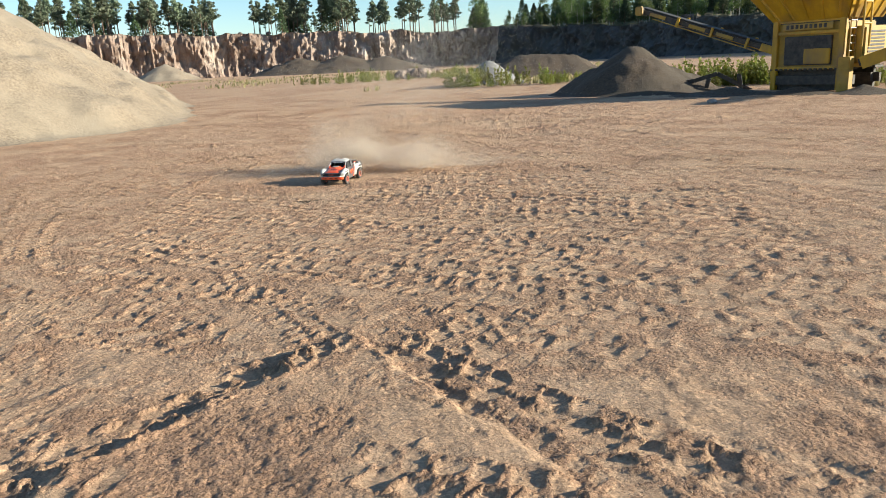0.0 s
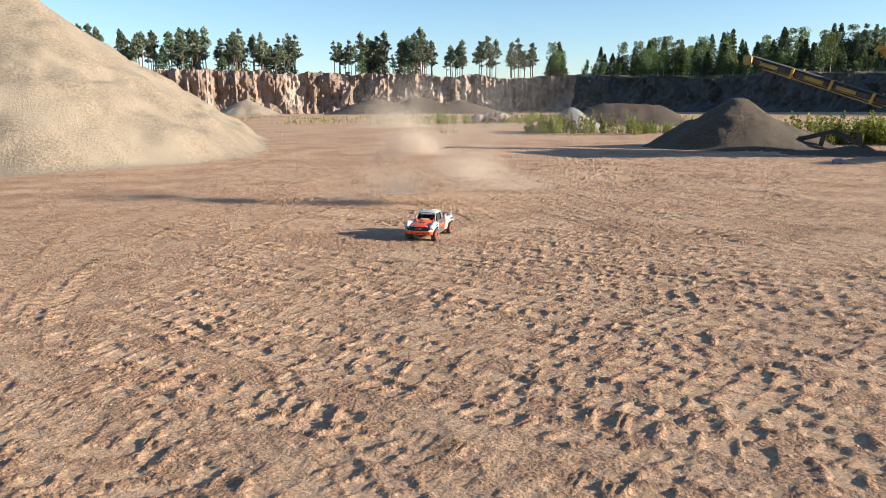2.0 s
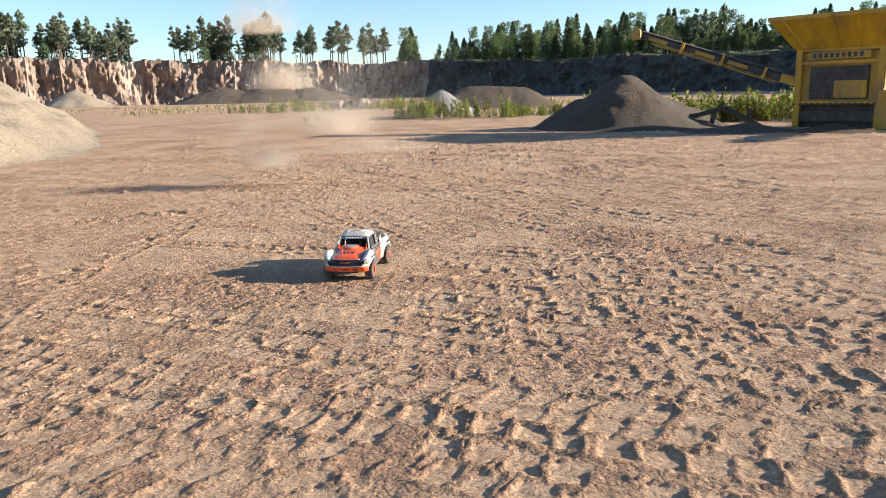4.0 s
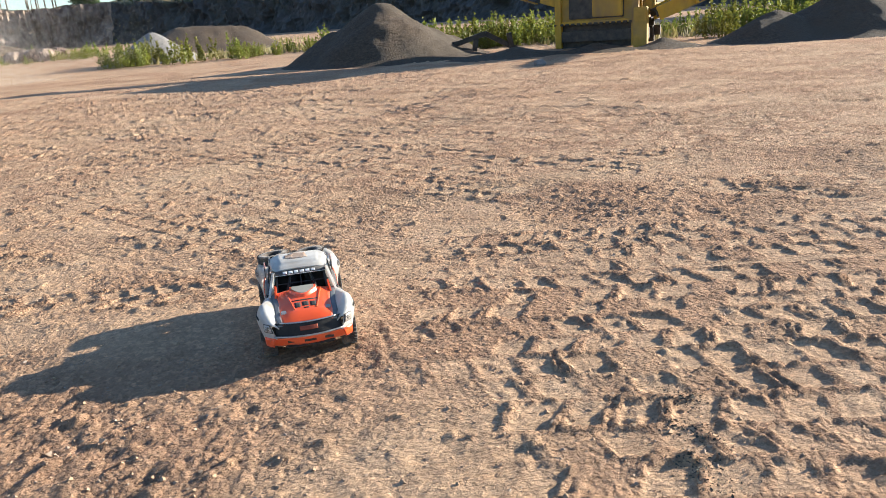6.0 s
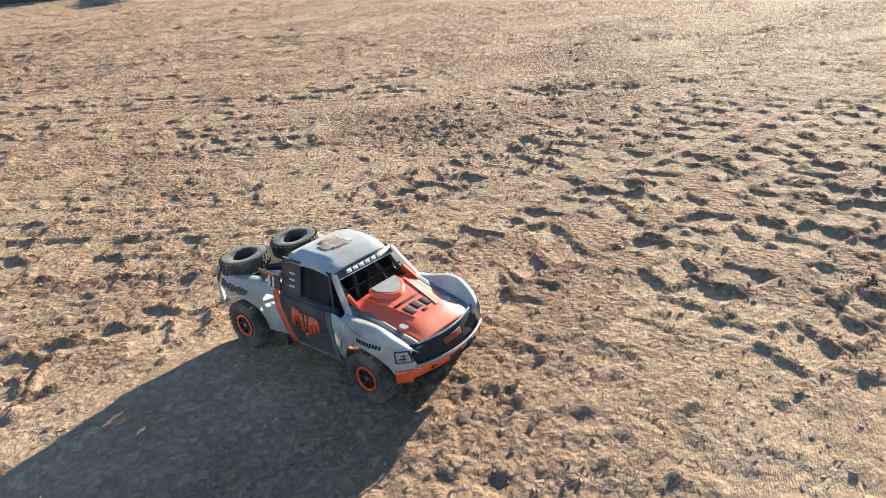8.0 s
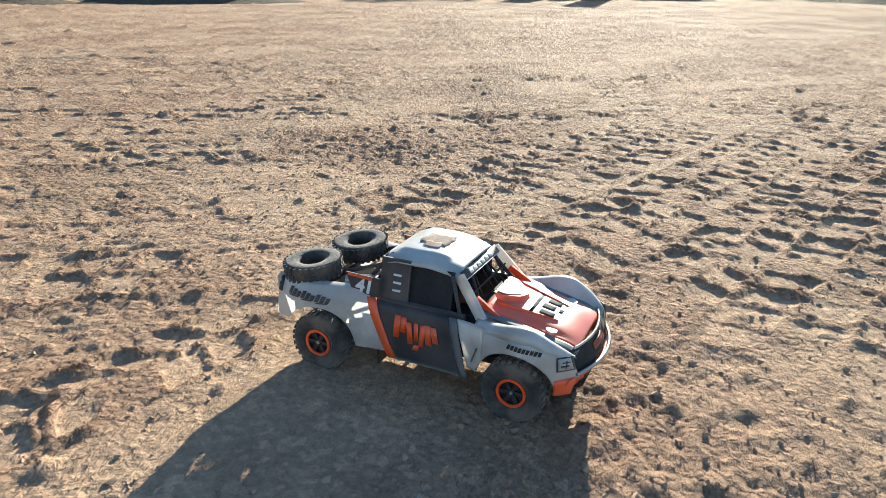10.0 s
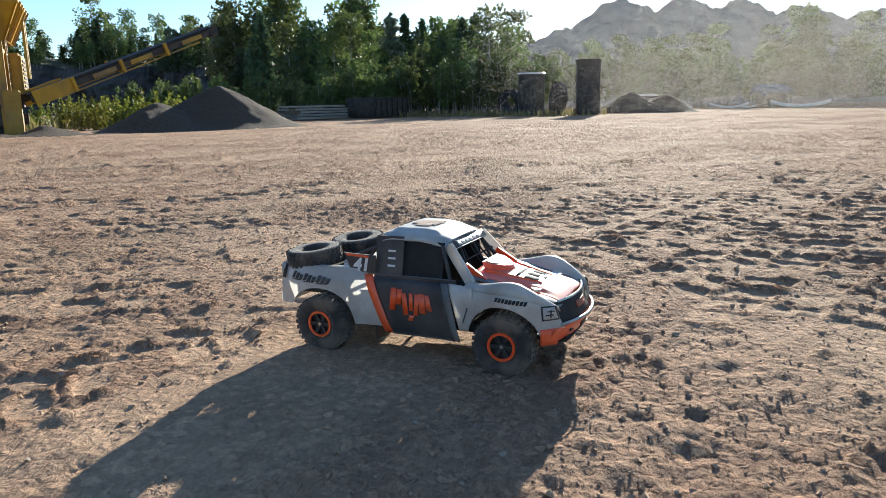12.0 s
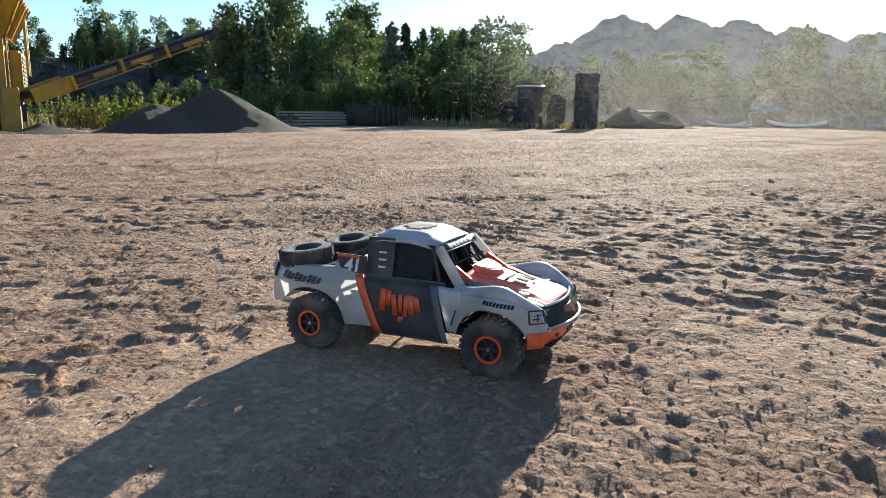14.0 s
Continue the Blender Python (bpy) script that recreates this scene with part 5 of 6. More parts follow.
def model_truck():
    T = new("model_truck")
    T.matrix_basis = pose(-1.077, 9.724, 0.0, 0, 0, -100.2)
    tagged(T, "white and orange radio-controlled desert racing truck, parked", "model truck")
    for x in (AX, -AX):
        for y in (0.140, -0.140):
            wheel_at(T, x, y, RT, 0.052, "wheel")
    # chassis, arms, axle, shocks
    bm = bmesh.new()
    box(bm, -0.25, 0.28, -0.06, 0.06, 0.045, 0.075, 0.008)
    part("chassis", bm, M_CAGE, T)
    for x in (AX, -AX):
        bm = bmesh.new()
        tube(bm, (x, -0.125, AZ), (x, 0.125, AZ), 0.012, seg=10)
        box(bm, x - 0.03, x + 0.03, -0.035, 0.035, 0.035, 0.085, 0.01)
        part("axle", bm, M_CAGE, T)
        for s in (-1, 1):
            bm = bmesh.new()
            tube(bm, (x + 0.03, s * 0.085, 0.062), (x + 0.045, s * 0.075, 0.165), 0.011, seg=10)
            part("shock", bm, M_CHROME, T)
    for s in (-1, 1):
        bm = bmesh.new()
        bar(bm, (-AX, s * 0.09, 0.05), (-0.02, s * 0.07, 0.05), 0.014, 0.012)
        part("trailing_arm", bm, M_CAGE, T)
        bm = bmesh.new()
        box(bm, -0.09, -0.086, s * 0.115 - 0.02, s * 0.115 + 0.02, 0.028, 0.07, 0.001)
        part("mud_flap", bm, M_CAGE, T)
    for s in (-1, 1):
        # sides, front to rear: fender, white wedge, grey stripe, black door, orange stripe, bedside
        front0 = arch(AX, 0.080, 0.078)
        front = lambda u, f=front0: np.maximum(f(u), np.where(u > 0.298, 0.098, 0))
        shell("front_fender", patch(side_y, lambda q: 0.150 + 0 * q, lambda q: 0.334 - 0.012 * q, front, lambda u: np.minimum(0.166, hood_z(u) - 0.004 + 0.006 * np.exp(-((u - 0.235) / 0.06) ** 2)), 40, 12, s), M_WHITE, T)
        shell("cowl_panel", patch(side_y, lambda q: 0.118 - 0.030 * q, lambda q: 0.150 + 0 * q, lambda u: np.maximum(0.052 + 0.25 * np.clip(0.122 - u, 0, 1), front(u)), 0.172, 10, 14, s), M_WHITE, T)
        shell("grey_stripe", patch(lambda a, b: side_y(a, b) + 0.002, lambda q: 0.104 - 0.034 * q, lambda q: 0.118 - 0.030 * q, 0.050, 0.172, 3, 12, s), M_GREYBODY, T)
        shell("door", patch(side_y, lambda q: -0.046 - 0.048 * q, lambda q: 0.104 - 0.034 * q, 0.048, 0.172, 20, 12, s), M_BLACKBODY, T, "dusty black door panel")
        shell("orange_stripe", patch(lambda a, b: side_y(a, b) + 0.0022, lambda q: -0.064 - 0.050 * q, lambda q: -0.046 - 0.048 * q, 0.050, 0.178, 3, 12, s), M_ORANGE, T)
        part("bedside", patch(side_y, lambda q: -0.330 + 0.012 * q, lambda q: -0.062 - 0.050 * q, lambda u, f=arch(-AX, 0.081, 0.056): np.maximum(f(u), np.where(u < -0.292, 0.102, 0)), lambda u: 0.186 + 0.010 * np.clip((-0.26 - u) / 0.05, 0, 1), 48, 14, s), M_WHITE, T, "scuffed white bedside panel")
        shell("bumper_corner", patch(lambda a, b: side_y(a, b) + 0.0015, 0.296, lambda q: 0.322 + 0.008 * q, 0.066, 0.100, 8, 4, s), M_ORANGE, T)
        # rounded tops: fender crown to hood, bedside top inward
        t, q = np.linspace(0.128, 0.322, 30)[None, :], np.linspace(0, 1, 9)[:, None]
        ztop = np.minimum(0.166, hood_z(t) - 0.004 + 0.006 * np.exp(-((t - 0.235) / 0.06) ** 2))
        yo = side_y(t, ztop)
        yi = 0.098 + 0.009 * np.clip((0.2 - t) / 0.08, 0, 1)
        zi = hood_z(t) - 0.012
        Zc = ztop * (1 - q) + zi * q + (0.005 + 0.021 * np.exp(-((t - 0.235) / 0.06) ** 2)) * np.sin(np.pi * q) ** 0.8 * (1 - q) ** 0.7 * 1.5
        shell("fender_crown", grid_mesh("crown", t + 0 * q, s * (yo * (1 - q) + yi * q), Zc), M_WHITE, T)
        t = np.linspace(-0.318, -0.105, 26)[None, :]
        zt = 0.186 + 0.010 * np.clip((-0.26 - t) / 0.05, 0, 1)
        yo = side_y(t, zt)
        shell("bedside_top", grid_mesh("top", t + 0 * q, s * (yo - 0.042 * q), zt + 0.006 * np.sin(np.pi * q) - 0.006 * q), M_WHITE, T)
        # number panel behind the cab
        bm = bmesh.new()
        w0, w1 = 0.180, 0.218
        pts = [(-0.150, w0), (-0.088, w0), (-0.086, w1 + 0.002), (-0.166, w1 + 0.004)]
        vs = [bm.verts.new((u, s * 0.1300, z)) for u, z in pts]
        vb = [bm.verts.new((u, s * 0.1270, z)) for u, z in pts]
        bm.faces.new(vs), bm.faces.new(vb[::-1])
        for i in range(4):
            bm.faces.new((vs[i], vb[i], vb[(i + 1) % 4], vs[(i + 1) % 4]))
        panel = part("number_panel", bm, M_BLACKBODY, T)
        bm = bmesh.new()
        bar(bm, (-0.160, s * 0.1285, 0.2185), (-0.104, s * 0.1285, 0.2160), 0.0055, 0.005)
        part("orange_edge", bm, M_ORANGE, panel)
        cu = bpy.data.curves.new("number", "FONT")
        cu.body, cu.size, cu.extrude, cu.align_x, cu.shear = "41", 0.040, 0.0004, "CENTER", 0.2
        cu.offset = 0.0014
        ob = new("number", cu)
        ob.parent = panel
        ob.matrix_basis = pose(-0.124, s * 0.1306, 0.184, 90, 0, 0 if s < 0 else 180)
        cu.materials.append(M_LETTER)
        # cab: B-post, A-post, sill, window net
        bm = bmesh.new()
        slab(bm, -0.092, -0.026, (s * 0.1225, 0.166), (s * 0.1045, 0.262), 0.005)
        part("rear_quarter_panel", bm, M_BLACKBODY, T)
        bm = bmesh.new()
        bar(bm, (0.136, s * 0.117, 0.172), (0.074, s * 0.094, 0.246), 0.009, 0.022)
        part("windscreen_post", bm, M_WHITE, T)
        bm = bmesh.new()
        bar(bm, (0.160, s * 0.098, 0.176), (0.112, s * 0.094, 0.206), 0.006, 0.014)
        part("post_foot", bm, M_ORANGE, T, "orange foot of the windscreen post")
        bm = bmesh.new()
        bar(bm, (0.092, s * 0.124, 0.170), (0.062, s * 0.099, 0.246), 0.005, 0.007)
        part("door_post", bm, M_BLACKBODY, T)
        bm = bmesh.new()
        bar(bm, (-0.09, s * 0.122, 0.172), (0.10, s * 0.122, 0.172), 0.012, 0.012)
        part("window_sill", bm, M_BLACKBODY, T)
        bm = bmesh.new()
        slab(bm, -0.03, 0.066, (s * 0.113, 0.176), (s * 0.0955, 0.252), 0.002)
        part("window_net", bm, M_NET, T)
        # mirror-side cage tubes
        for a, b in (((0.125, 0.09, 0.18), (0.06, 0.085, 0.25)), ((0.06, 0.085, 0.25), (-0.08, 0.085, 0.262)), ((-0.08, 0.085, 0.262), (-0.16, 0.08, 0.17)), ((0.1, 0.05, 0.18), (0.065, 0.03, 0.25)), ((-0.09, 0.07, 0.235), (-0.28, 0.07, 0.165))):
            bm = bmesh.new()
            tube(bm, (a[0], s * a[1], a[2]), (b[0], s * b[1], b[2]), 0.0045, seg=8)
            part("cage_tube", bm, M_CAGE, T)
        # headlamp drawn on the nose corner: white with black outline
        for nm, du, mat in (("headlamp_outline", 0.0, M_BLACKBODY), ("headlamp", 0.003, M_WHITE)):
            me = patch(lambda a, b, du=du: side_y(a, b) + 0.0035 + du * 0.3, lambda q, du=du: 0.299 + du - 0.002 * q, lambda q, du=du: 0.328 - du - 0.006 * q, 0.118 + du, 0.148 - du, 8, 4, s)
            shell(nm, me, mat, T, "", 0.001)
        decal_bars(T, "lamp_mark", [(0.306, 0.128, 0.012, 0.003, 0), (0.308, 0.136, 0.012, 0.002, 0), (0.313, 0.124, 0.002, 0.016, 0)], M_BLACKBODY, s, lift=0.0058)
        decal_bars(T, "lettering_bar", [(0.205 + 0.0075 * i, 0.1545 - 0.0006 * i, 0.0055, 0.0085, 0.3) for i in range(9)], M_PRINT, s)
        decal_bars(T, "lettering_bar", [(-0.288 + 0.0112 * i, 0.1625 - 0.0009 * i, 0.0085, 0.0150 - 0.002 * (i % 3), 0.35) for i in range(9)] + [(-0.286 + 0.034 * i, 0.1590 - 0.0028 * i, 0.026, 0.0022, 0.3) for i in range(3)], M_BLACKBODY, s)
        # big orange mark on the door, as plain shapes
        decal_bars(T, "door_mark", [(-0.050, 0.104, 0.014, 0.050, 0.08), (-0.034, 0.118, 0.012, 0.034, 0.1), (-0.016, 0.096, 0.012, 0.048, -0.1), (-0.002, 0.106, 0.009, 0.039, 0.0), (0.008, 0.096, 0.011, 0.048, 0.1), (-0.006, 0.084, 0.012, 0.012, 0.4), (0.024, 0.102, 0.014, 0.044, -0.1), (0.040, 0.110, 0.013, 0.034, -0.2)], M_ORANGE, s, "orange mark on the door")
        decal_bars(T, "small_mark", [(0.126, 0.095, 0.003, 0.035, 0.35)], M_BLACKBODY, s)
        for z in (0.228, 0.212, 0.196):
            bm = bmesh.new()
            o = (0.262 - z) * 0.1875 - 0.002
            box(bm, -0.062, -0.044, s * (0.1095 + o) - 0.0012, s * (0.1095 + o) + 0.0012, z, z + 0.004)
            part("sticker_bar", bm, M_LETTER, T)
        decal_bars(T, "tail_lamp", [(-0.322, 0.158, 0.012, 0.03, 0)], M_CAGE, s)
    # hood with raised sides and scoop
    u, v = np.linspace(0.128, 0.322, 34)[None, :], np.linspace(-0.84, 0.84, 25)[:, None]
    wid = 0.107 + 0.009 * np.clip((0.2 - u) / 0.08, 0, 1) - 0.008 * np.clip((u - 0.28) / 0.04, 0, 1)
    def hood_top(u, v):
        return hood_z(u) + 0.007 * np.clip(1 - (v / 0.72) ** 4, 0, 1) * np.clip((0.325 - u) / 0.05, 0, 1) * np.clip((u - 0.10) / 0.05, 0, 1) - 0.004 * v ** 4

    Zh = hood_top(u, v)
    shell("hood", grid_mesh("hood", u + 0 * v, wid * v, Zh), M_ORANGE, T, "bright orange hood with a raised centre")
    for s in (-1, 1):
        v2 = np.linspace(0.84, 1.0, 5)[:, None]
        shell("hood_stripe", grid_mesh("stripe", u + 0 * v2, s * wid * v2, hood_top(u, v2)), M_GREYBODY, T, "grey edge stripe of the hood")
        bm = bmesh.new()
        pts = [(0.145 + 0.02 * i, s * (0.062 - 0.004 * i), float(hood_z(np.array(0.145 + 0.02 * i))) + 0.0065) for i in range(7)]
        for a, b in zip(pts, pts[1:]):
            tube(bm, a, b, 0.0035, seg=6)
        part("hood_rib", bm, M_ORANGE, T)
    bm = bmesh.new()
    n = 20
    rim = [(0.150 + 0.036 * math.sin(math.pi * i / (n - 1)), -0.046 + 0.092 * i / (n - 1)) for i in range(n)] + [(0.132, 0.046), (0.132, -0.046)]
    hz = lambda x: float(hood_z(np.array(x)))
    up = [bm.verts.new((x, y, hz(x) + 0.0175)) for x, y in rim]
    lo = [bm.verts.new((x + 0.006, y * 1.08, hz(x) + 0.006)) for x, y in rim]
    bm.faces.new(up)
    for i in range(len(rim)):
        bm.faces.new((up[i], lo[i], lo[(i + 1) % len(rim)], up[(i + 1) % len(rim)]))
    sc = part("hood_scoop", bm, M_ORANGE, T)
    bm = bmesh.new()
    bm.faces.new([bm.verts.new((0.146 + (x - 0.146) * 0.86, y * 0.86, hz(x) + 0.019)) for x, y in rim])
    shell("scoop_top", bm, M_SCOOP, sc, "dusty grey scoop panel", 0.001)
    # dark mark on the hood, as plain shapes
    for a, b, w, h in ((0.206, -0.05, 0.007, 0.10), (0.224, -0.036, 0.030, 0.020), (0.222, -0.010, 0.026, 0.022), (0.226, 0.018, 0.028, 0.020), (0.256, -0.006, 0.008, 0.018)):
        uu, vv = np.meshgrid(np.linspace(a, a + w, 4), np.linspace(b, b + h, 4))
        shell("hood_mark", grid_mesh("mark", uu, vv, hood_top(uu, vv / hood_w(uu)) + 0.0017), M_PRINT, T, "", 0.0004)
    # nose: grille, bright strip, orange bumper, tow bar
    y = np.linspace(-1, 1, 25)[None, :]
    q = np.linspace(0, 1, 7)[:, None]

    def nose(name, z0, z1, x0, x1, wide, material, label="", bow=0.022):
        X = x0 + (x1 - x0) * q - bow * y ** 2 + 0 * y
        shell(name, grid_mesh(name, X, wide * y + 0 * q, z0 + (z1 - z0) * q + 0 * y), material, T, label)

    nose("grille", 0.100, 0.147, 0.346, 0.330, 0.112, M_NET, "black grille panel")
    nose("grille_badge", 0.120, 0.134, 0.3435, 0.3385, 0.030, surface("dim_orange_badge", (0.20, 0.035, 0.015), (0.32, 0.055, 0.02), 12, 0.5), "", 0.0035)
    nose("bumper", 0.066, 0.100, 0.333, 0.352, 0.134, M_ORANGE, "orange bumper, scuffed along its edge", 0.030)
    nose("grille_strip", 0.145, 0.149, 0.334, 0.332, 0.095, M_CHROME, "", 0.018)
    bm = bmesh.new()
    pts = [Vector((0.358 - 0.028 * t * t, 0.118 * t, 0.106)) for t in np.linspace(-1, 1, 17)]
    rows = []
    for k, p in enumerate(pts):
        d = (pts[min(k + 1, 16)] - pts[max(k - 1, 0)]).normalized()
        n1 = d.cross(Vector((0, 0, 1)))
        rows.append([bm.verts.new(p + 0.0035 * (n1 * math.cos(g) + Vector((0, 0, 1)) * math.sin(g))) for g in (i * math.pi / 4 for i in range(8))])
    for a, b in zip(rows, rows[1:]):
        for k in range(8):
            bm.faces.new((a[k], a[(k + 1) % 8], b[(k + 1) % 8], b[k])).smooth = True
    bm.faces.new(rows[0]), bm.faces.new(rows[-1])
    part("bumper_bar", bm, M_CHROME, T, "bright bar over the bumper")
    for i, (yy, w) in enumerate(((-0.075, 0.03), (-0.02, 0.04), (0.05, 0.03))):
        bm = bmesh.new()
        box(bm, 0.3445 - 0.03 * (yy / 0.134) ** 2, 0.3475 - 0.03 * (yy / 0.134) ** 2, yy, yy + w, 0.080, 0.088)
        part("bumper_mark", bm, M_CAGE, T)
    bm = bmesh.new()
    box(bm, 0.22, 0.335, -0.085, 0.085, 0.058, 0.068, 0.004)
    part("skid_plate", bm, M_CAGE, T)
    # roof and windscreen header
    u, v = np.linspace(-0.092, 0.074, 44)[None, :], np.linspace(-1, 1, 41)[:, None]
    w = 0.108 - 0.012 * np.clip((u + 0.02) / 0.09, 0, 1)
    Zr = 0.270 + 0.002 * np.cos(v * 1.57) + 0.003 * np.clip((0.72 - np.abs(v)) / 0.06, 0, 1) * np.clip((u + 0.075) / 0.012, 0, 1) * np.clip((0.045 - u) / 0.012, 0, 1) - 0.017 * np.clip((u + 0.0) / 0.075, 0, 1) ** 1.6 - 0.010 * np.clip((-0.05 - u) / 0.04, 0, 1) ** 2 - 0.016 * np.abs(v) ** 8
    shell("roof", grid_mesh("roof", u + 0 * v, w * v, Zr), M_WHITE, T, "white roof with a muddy scuff", 0.004)
    # mud scuff on the roof
    for k, (a, b, la, lb) in enumerate(((-0.046, -0.030, 0.060, 0.060), (-0.030, -0.048, 0.034, 0.030))):
        uu, vv = np.meshgrid(np.linspace(a, a + la, 8), np.linspace(b, b + lb, 8))
        uu = uu + 0.006 * vnoise(vv * 160, uu * 60, 4)
        vv = vv + 0.006 * vnoise(uu * 160, vv * 60, 7)
        shell("mud_scuff", grid_mesh("scuff", uu, vv, 0.2771 + 0.0008 + 0.0005 * k - 0.017 * np.clip(uu / 0.075, 0, 1) ** 1.6 - 0.3 * vv ** 2), M_MUD, T, "", 0.0008)

    def header(y0, y1, q0, q1, lift):
        y2, q2 = np.linspace(y0, y1, 5)[None, :], q0 + (q1 - q0) * np.linspace(0, 1, 3)[:, None]
        return grid_mesh("header", 0.0745 + 0.0135 * q2 + lift + 0 * y2, y2 + 0 * q2, 0.2525 - 0.0150 * q2 + lift + 0 * y2)

    hd = shell("header_strip", header(-0.093, 0.093, 0, 1, 0), M_BLACKBODY, T, "black windscreen strip")
    for i in range(6):
        y0 = -0.062 + i * 0.0205
        shell("lettering_bar", header(y0, y0 + 0.0150, 0.28, 0.74, 0.0016), M_LETTER, hd, "", 0.0006)
    shell("white_line", header(-0.092, 0.092, 0.93, 1.0, 0.0016), M_LETTER, hd, "", 0.0006)
    # cab lining, dashboard, seats, cage bars behind the windscreen
    for nm, b in (("cab_floor", (-0.09, 0.13, -0.11, 0.11, 0.08, 0.09)), ("cab_back", (-0.094, -0.088, -0.102, 0.102, 0.09, 0.262)), ("dashboard", (0.095, 0.135, -0.105, 0.105, 0.15, 0.172)), ("seat", (-0.06, 0.0, -0.085, -0.015, 0.09, 0.215)), ("seat", (-0.06, 0.0, 0.015, 0.085, 0.09, 0.215))):
        bm = bmesh.new()
        box(bm, *b, 0.004)
        part(nm, bm, M_NET, T)
    for a, b in (((0.118, 0.0, 0.18), (0.074, 0.0, 0.248)), ((0.12, -0.06, 0.178), (0.072, -0.03, 0.248)), ((0.12, 0.06, 0.178), (0.072, 0.03, 0.248)), ((0.10, -0.1, 0.21), (0.10, 0.1, 0.21))):
        bm = bmesh.new()
        tube(bm, a, b, 0.0022, seg=6)
        part("cage_tube", bm, M_NET, T)
    # open bed: floor, cross tubes, silver bottles, tailgate, two spare wheels
    bm = bmesh.new()
    box(bm, -0.315, -0.095, -0.118, 0.118, 0.118, 0.126, 0.003)
    part("bed_floor", bm, M_CAGE, T)
    bm = bmesh.new()
    box(bm, -0.328, -0.320, -0.150, 0.150, 0.095, 0.192, 0.004)
    part("tailgate", bm, M_WHITE, T)
    for s in (-1, 1):
        bm = bmesh.new()
        tube(bm, (-0.185, s * 0.095, 0.186), (-0.125, s * 0.088, 0.196), 0.011, seg=12)
        part("shock_reservoir", bm, M_CHROME, T)
    for x in (-0.16, -0.24):
        bm = bmesh.new()
        tube(bm, (x, -0.11, 0.165), (x, 0.11, 0.165), 0.005, seg=8)
        part("cage_tube", bm, M_CAGE, T)
    wheel_at(T, 0, 0, RT * 1.0, 0.037, "spare_wheel", pose(-0.272, -0.092, 0.202, 4, -5, 0), False)
    wheel_at(T, 0, 0, RT * 1.0, 0.037, "spare_wheel", pose(-0.240, 0.052, 0.206, 4, -6, 30), False)
    return T


model_truck()


# ---- loose stones and clods ----
def pebbles():
    rng = np.random.RandomState(9)
    n = 28000
    x, y = rng.uniform(-3.4, 2.6, n), rng.uniform(2.4, 12.5, n)
    x[:21000], y[:21000] = rng.uniform(-2.4, 1.0, 21000), rng.uniform(7.4, 11.2, 21000)
    keep = (vnoise(x * 1.3, y * 1.3, 41) + rng.uniform(-0.8, 0.8, n) > -0.15) & ~((np.abs(x + 1.08) < 0.2) & (np.abs(y - 9.72) < 0.36))
    x, y = x[keep], y[keep]
    n = len(x)
    s = 0.0026 * np.exp(rng.normal(0.1, 0.5, n))
    s = np.minimum(s, 0.011)
    z = np.array([ground_z(a, b) for a, b in zip(x, y)])
    base = np.array([(1, 1, 1), (1, -1, -1), (-1, 1, -1), (-1, -1, 1), (1.3, 0, 0.1), (-1.3, 0.1, 0), (0, 1.3, 0), (0.1, -1.3, 0), (0, 0, 1.2), (0, 0.1, -1.2)]) / 1.5
    bm = bmesh.new()
    for p in base:
        bm.verts.new(p)
    bmesh.ops.convex_hull(bm, input=bm.verts)
    bm.verts.ensure_lookup_table()
    bm.verts.index_update()
    tri = np.array([[v.index for v in f.verts] for f in bm.faces if len(f.verts) == 3])
    vs = np.array([v.co[:] for v in bm.verts])
    bm.free()
    a = rng.uniform(0, 6.28, n)
    V = vs[None] * (s[:, None, None] * rng.uniform(0.6, 1.3, (n, 1, 3)))
    ca, sa = np.cos(a)[:, None], np.sin(a)[:, None]
    V = np.stack([V[..., 0] * ca - V[..., 1] * sa, V[..., 0] * sa + V[..., 1] * ca, V[..., 2] * 0.75], -1)
    V += np.stack([x, y, z + s * 0.1], -1)[:, None, :]
    ob = part("pebbles", soup("pebbles", V[:, tri].reshape(-1, 3), 3), surface("small_stones", (0.32, 0.205, 0.125), (0.50, 0.34, 0.215), 30, 0.95, tint=(0.36, 0.29, 0.235), tint_scale=8))
    tagged(ob, "loose small stones and clods on the floor", "stones", kind="stuff")


pebbles()


# ---- dark scorched tufts ----
def scorch(cx, cy, rx, ry, n, seed):
    n = int(n * 0.9)
    rng = np.random.RandomState(seed)
    x, y = cx + rng.normal(0, rx, n), cy + rng.normal(0, ry, n)
    z = np.array([ground_z(a, b) for a, b in zip(x, y)])
    h = rng.uniform(0.002, 0.007, n)
    a = rng.uniform(0, 3.14, n)
    w = rng.uniform(0.003, 0.007, n)
    d = np.stack([np.cos(a) * w, np.sin(a) * w, 0 * w], 1)
    q = np.stack([x, y, z - 0.003], 1)
    top = q + np.stack([rng.normal(0, 0.006, n), rng.normal(0, 0.006, n), h], 1)
    ob = part("charred_tuft", soup("tuft", np.stack([q - d, q + d, top], 1).reshape(-1, 3), 3), M_CHAR)
    tagged(ob, "patch of charred black-green moss and twigs", "charred patch", kind="stuff")


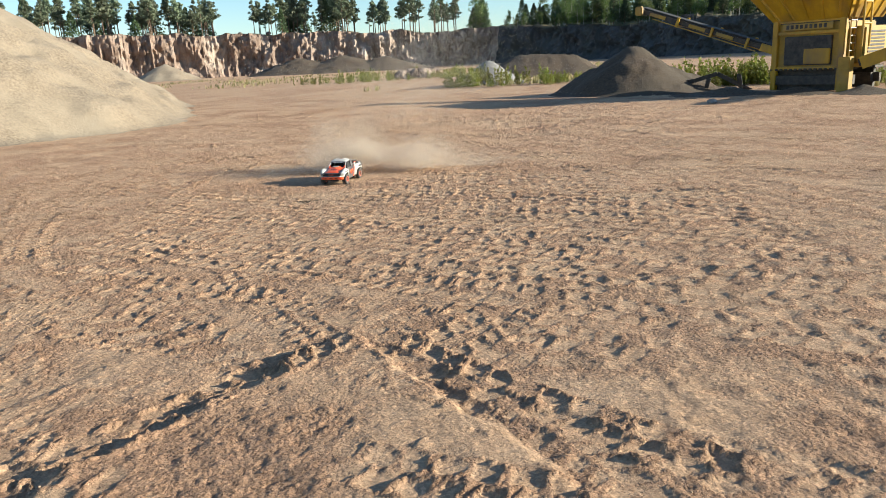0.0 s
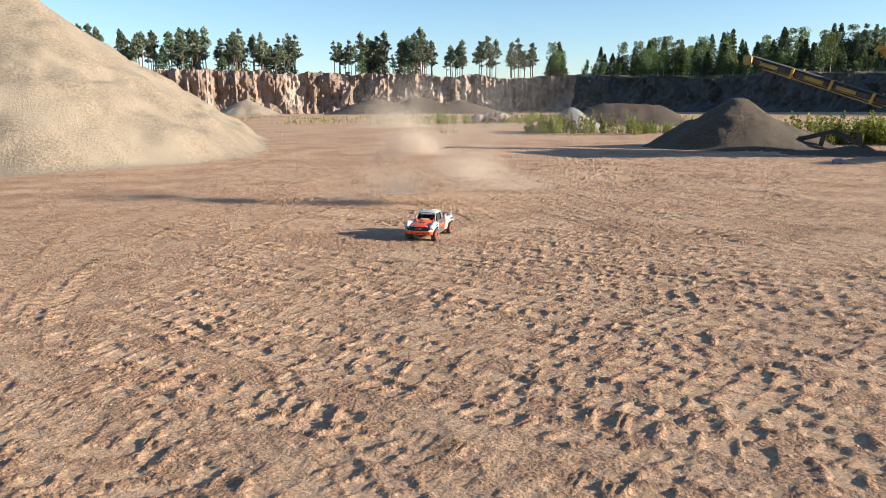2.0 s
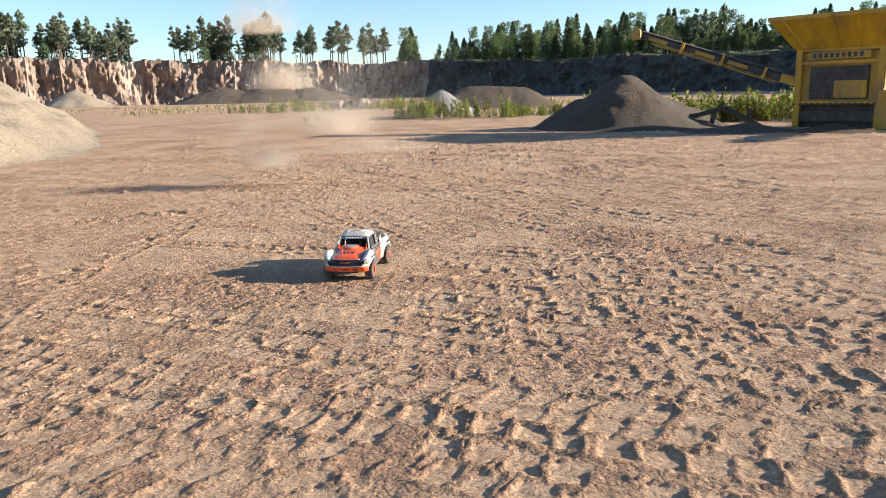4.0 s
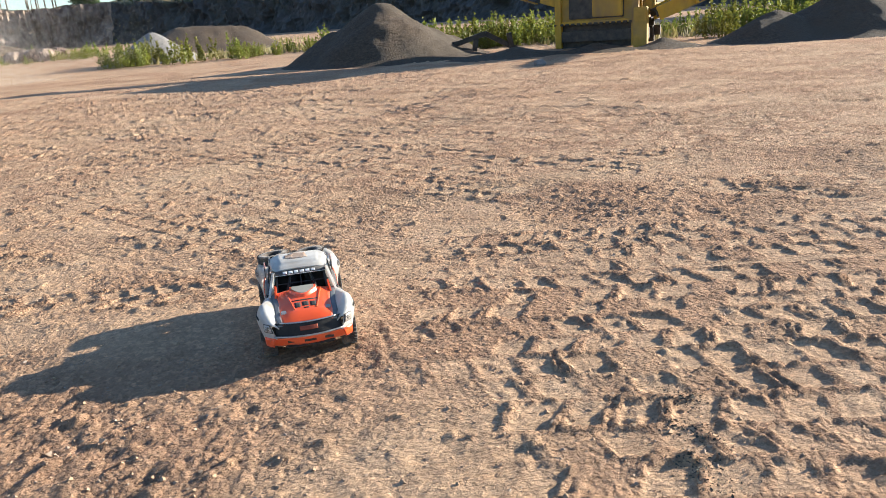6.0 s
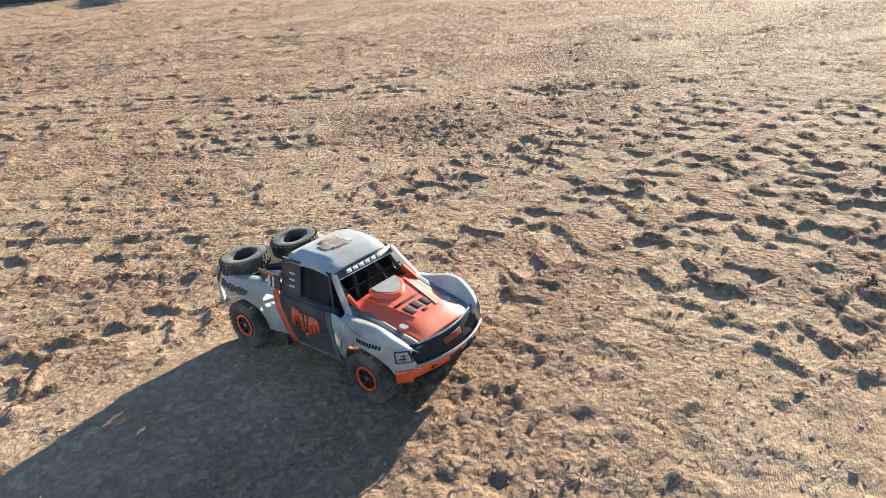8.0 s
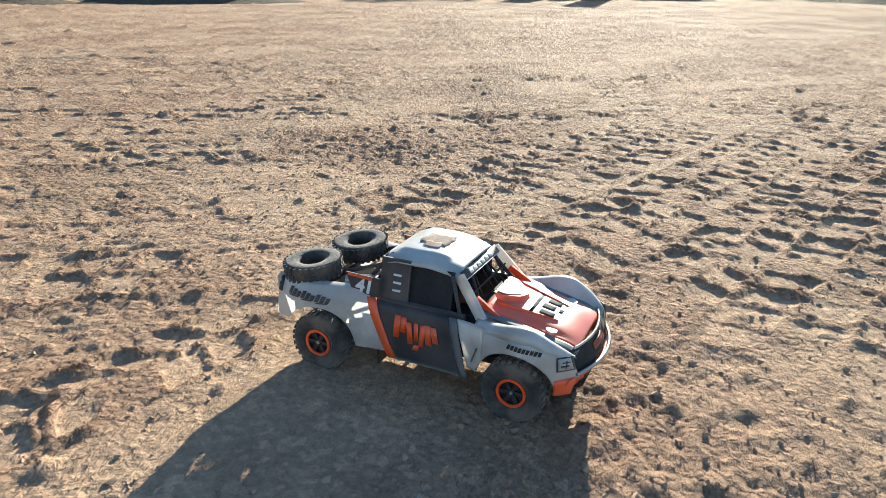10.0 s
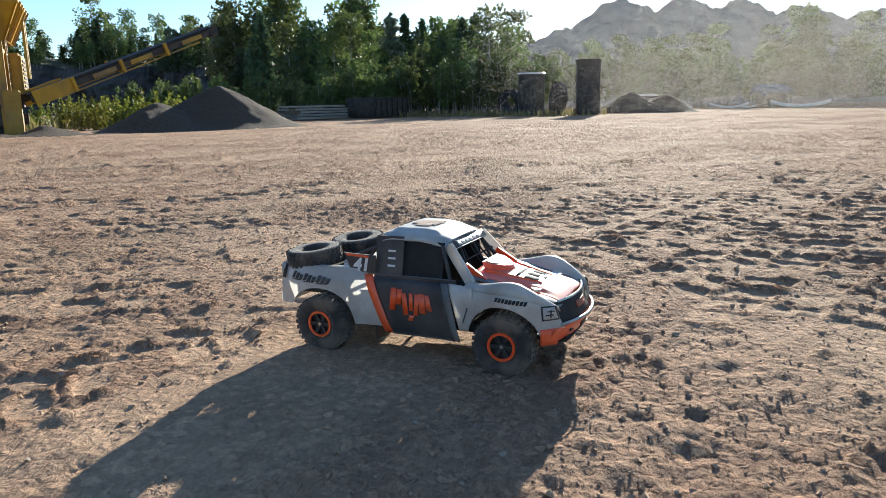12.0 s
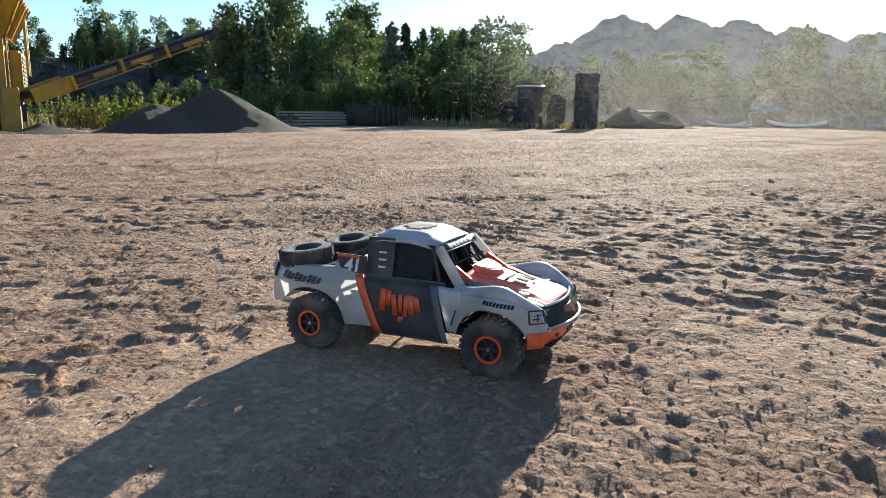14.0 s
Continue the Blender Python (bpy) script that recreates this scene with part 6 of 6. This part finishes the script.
M_CHAR = surface("charred_moss", (0.03, 0.032, 0.026), (0.13, 0.125, 0.10), 20, 0.95)
scorch(-1.19, 8.32, 0.06, 0.035, 900, 1)
scorch(-1.10, 8.38, 0.04, 0.03, 300, 6)
scorch(-1.69, 7.60, 0.07, 0.03, 800, 2)
scorch(-0.46, 8.26, 0.035, 0.06, 450, 3)
scorch(-0.36, 8.42, 0.03, 0.06, 420, 4)
scorch(-0.25, 8.56, 0.03, 0.06, 420, 5)
scorch(-1.2, 7.2, 0.07, 0.04, 300, 7)


# ---- dust: drifting clouds of hair-fine wisps ----
def wisps(p, length, wide, rng):
    """One slender sliver of dust at each point, turned at random."""
    n = len(p)
    d = rng.normal(size=(n, 3)) * (1, 1, 0.6)
    d /= np.linalg.norm(d, axis=1)[:, None]
    w = np.cross(d, rng.normal(size=(n, 3)))
    w /= np.linalg.norm(w, axis=1)[:, None]
    d = d * length * rng.uniform(0.6, 1.4, (n, 1))
    w = w * wide * 0.5
    return np.stack([p - d * 0.5 - w, p - d * 0.5 + w, p + d * 0.5], 1)



def dust_cloud(seed, n, size, grain):
    rng = np.random.RandomState(seed)
    p = rng.normal(0, 1, (n, 3)) * np.array(size)
    k = rng.randint(0, 7, n)
    c = rng.normal(0, 0.7, (7, 3)) * np.array(size)
    p = p * 0.55 + c[k]
    p[:, 2] = np.abs(p[:, 2] + size[2] * 0.9)
    ob = part("dust_cloud", soup("dust", wisps(p, 30 * grain, 0.11 * grain, rng), 3), M_DUST)
    return tagged(ob, "thin drifting cloud of pale road dust", "dust", group="dust clouds", kind="stuff")


WIND = ((0, 0, 0), (1, -0.62, 0.7), (2, -0.80, 1.7), (3, -0.90, 2.7), (4, -1.5, 4.3), (5.4, -2.5, 6.6), (6.5, -3.6, 9.2), (8, -5.2, 13), (10, -8, 18), (12, -11, 23), (14, -14, 28))
DUST = [(dust_cloud(1, 45000, (0.28, 0.24, 0.18), 0.0024), (-1.25, 10.7, 0.02), 0.06),
        (dust_cloud(2, 50000, (0.28, 0.24, 0.20), 0.0028), (-1.15, 10.7, 0.10), 0.30),
        (dust_cloud(6, 45000, (0.32, 0.26, 0.22), 0.0028), (-1.30, 10.8, 0.05), 0.50),
        (dust_cloud(3, 45000, (0.34, 0.24, 0.17), 0.0028), (-0.30, 10.6, 0.05), 0.16),
        (dust_cloud(7, 30000, (0.50, 0.24, 0.10), 0.0021), (0.25, 10.5, 0.02), 0.10),
        (dust_cloud(8, 12000, (0.34, 0.20, 0.07), 0.0017), (-1.85, 10.4, 0.01), 0.02),
        (dust_cloud(4, 45000, (1.0, 1.6, 0.9), 0.0036), (-1.0, 18.0, 0.05), 0.12),
        (dust_cloud(5, 45000, (3.2, 2.5, 1.0), 0.0055), (-2.5, 28.0, 0.05), 0.05)]


def glare_haze(seed, n, b0, b1, d0, d1, high, grain):
    """A wide veil of pale wisps over the far side of the yard, added for sun glare and dust, thinning upwards and at
    its ends.
    """
    rng = np.random.RandomState(seed)
    b = np.radians(b0 + (b1 - b0) * rng.beta(1.6, 1.3, n))
    d = rng.uniform(d0, d1, n)
    p = np.stack([-2.7 + d * np.sin(b), 9.3 + d * np.cos(b), 0.1 + high * rng.beta(1.0, 1.7, n)], 1)
    ob = part("glare_haze", soup("haze", wisps(p, 0.8, grain, rng), 3), M_HAZE)
    return tagged(ob, "thin pale veil added for sun glare and dust over the yard", "dust", group="dust clouds", kind="stuff")


let_light_through(M_DUST, 0.5)
# pale veil added to brighten the far yard like sun glare, besides drifting dust
M_HAZE = surface("glare_and_dust", (0.80, 0.74, 0.64), (0.90, 0.85, 0.76), 3, 1.0)
let_light_through(M_HAZE, 0.75)
HAZE = [(glare_haze(1, 140000, 80, 118, 26, 50, 8.5, 0.00125), (-0.10, 0.12))]


def motions():
    # a light wind carries the dust off, ever faster as it rises
    for ob, (x, y, z), rise in DUST:
        walk(ob, [(t, pose(x + wx, y + wy, z + rise * min(t, 8.0), 0, 0, 1.5 * t)) for t, wx, wy in WIND])
    for ob, (vx, vy) in HAZE:
        walk(ob, [(t, pose(vx * t, vy * t, 0)) for t in (0, 7, 14)])


motions()
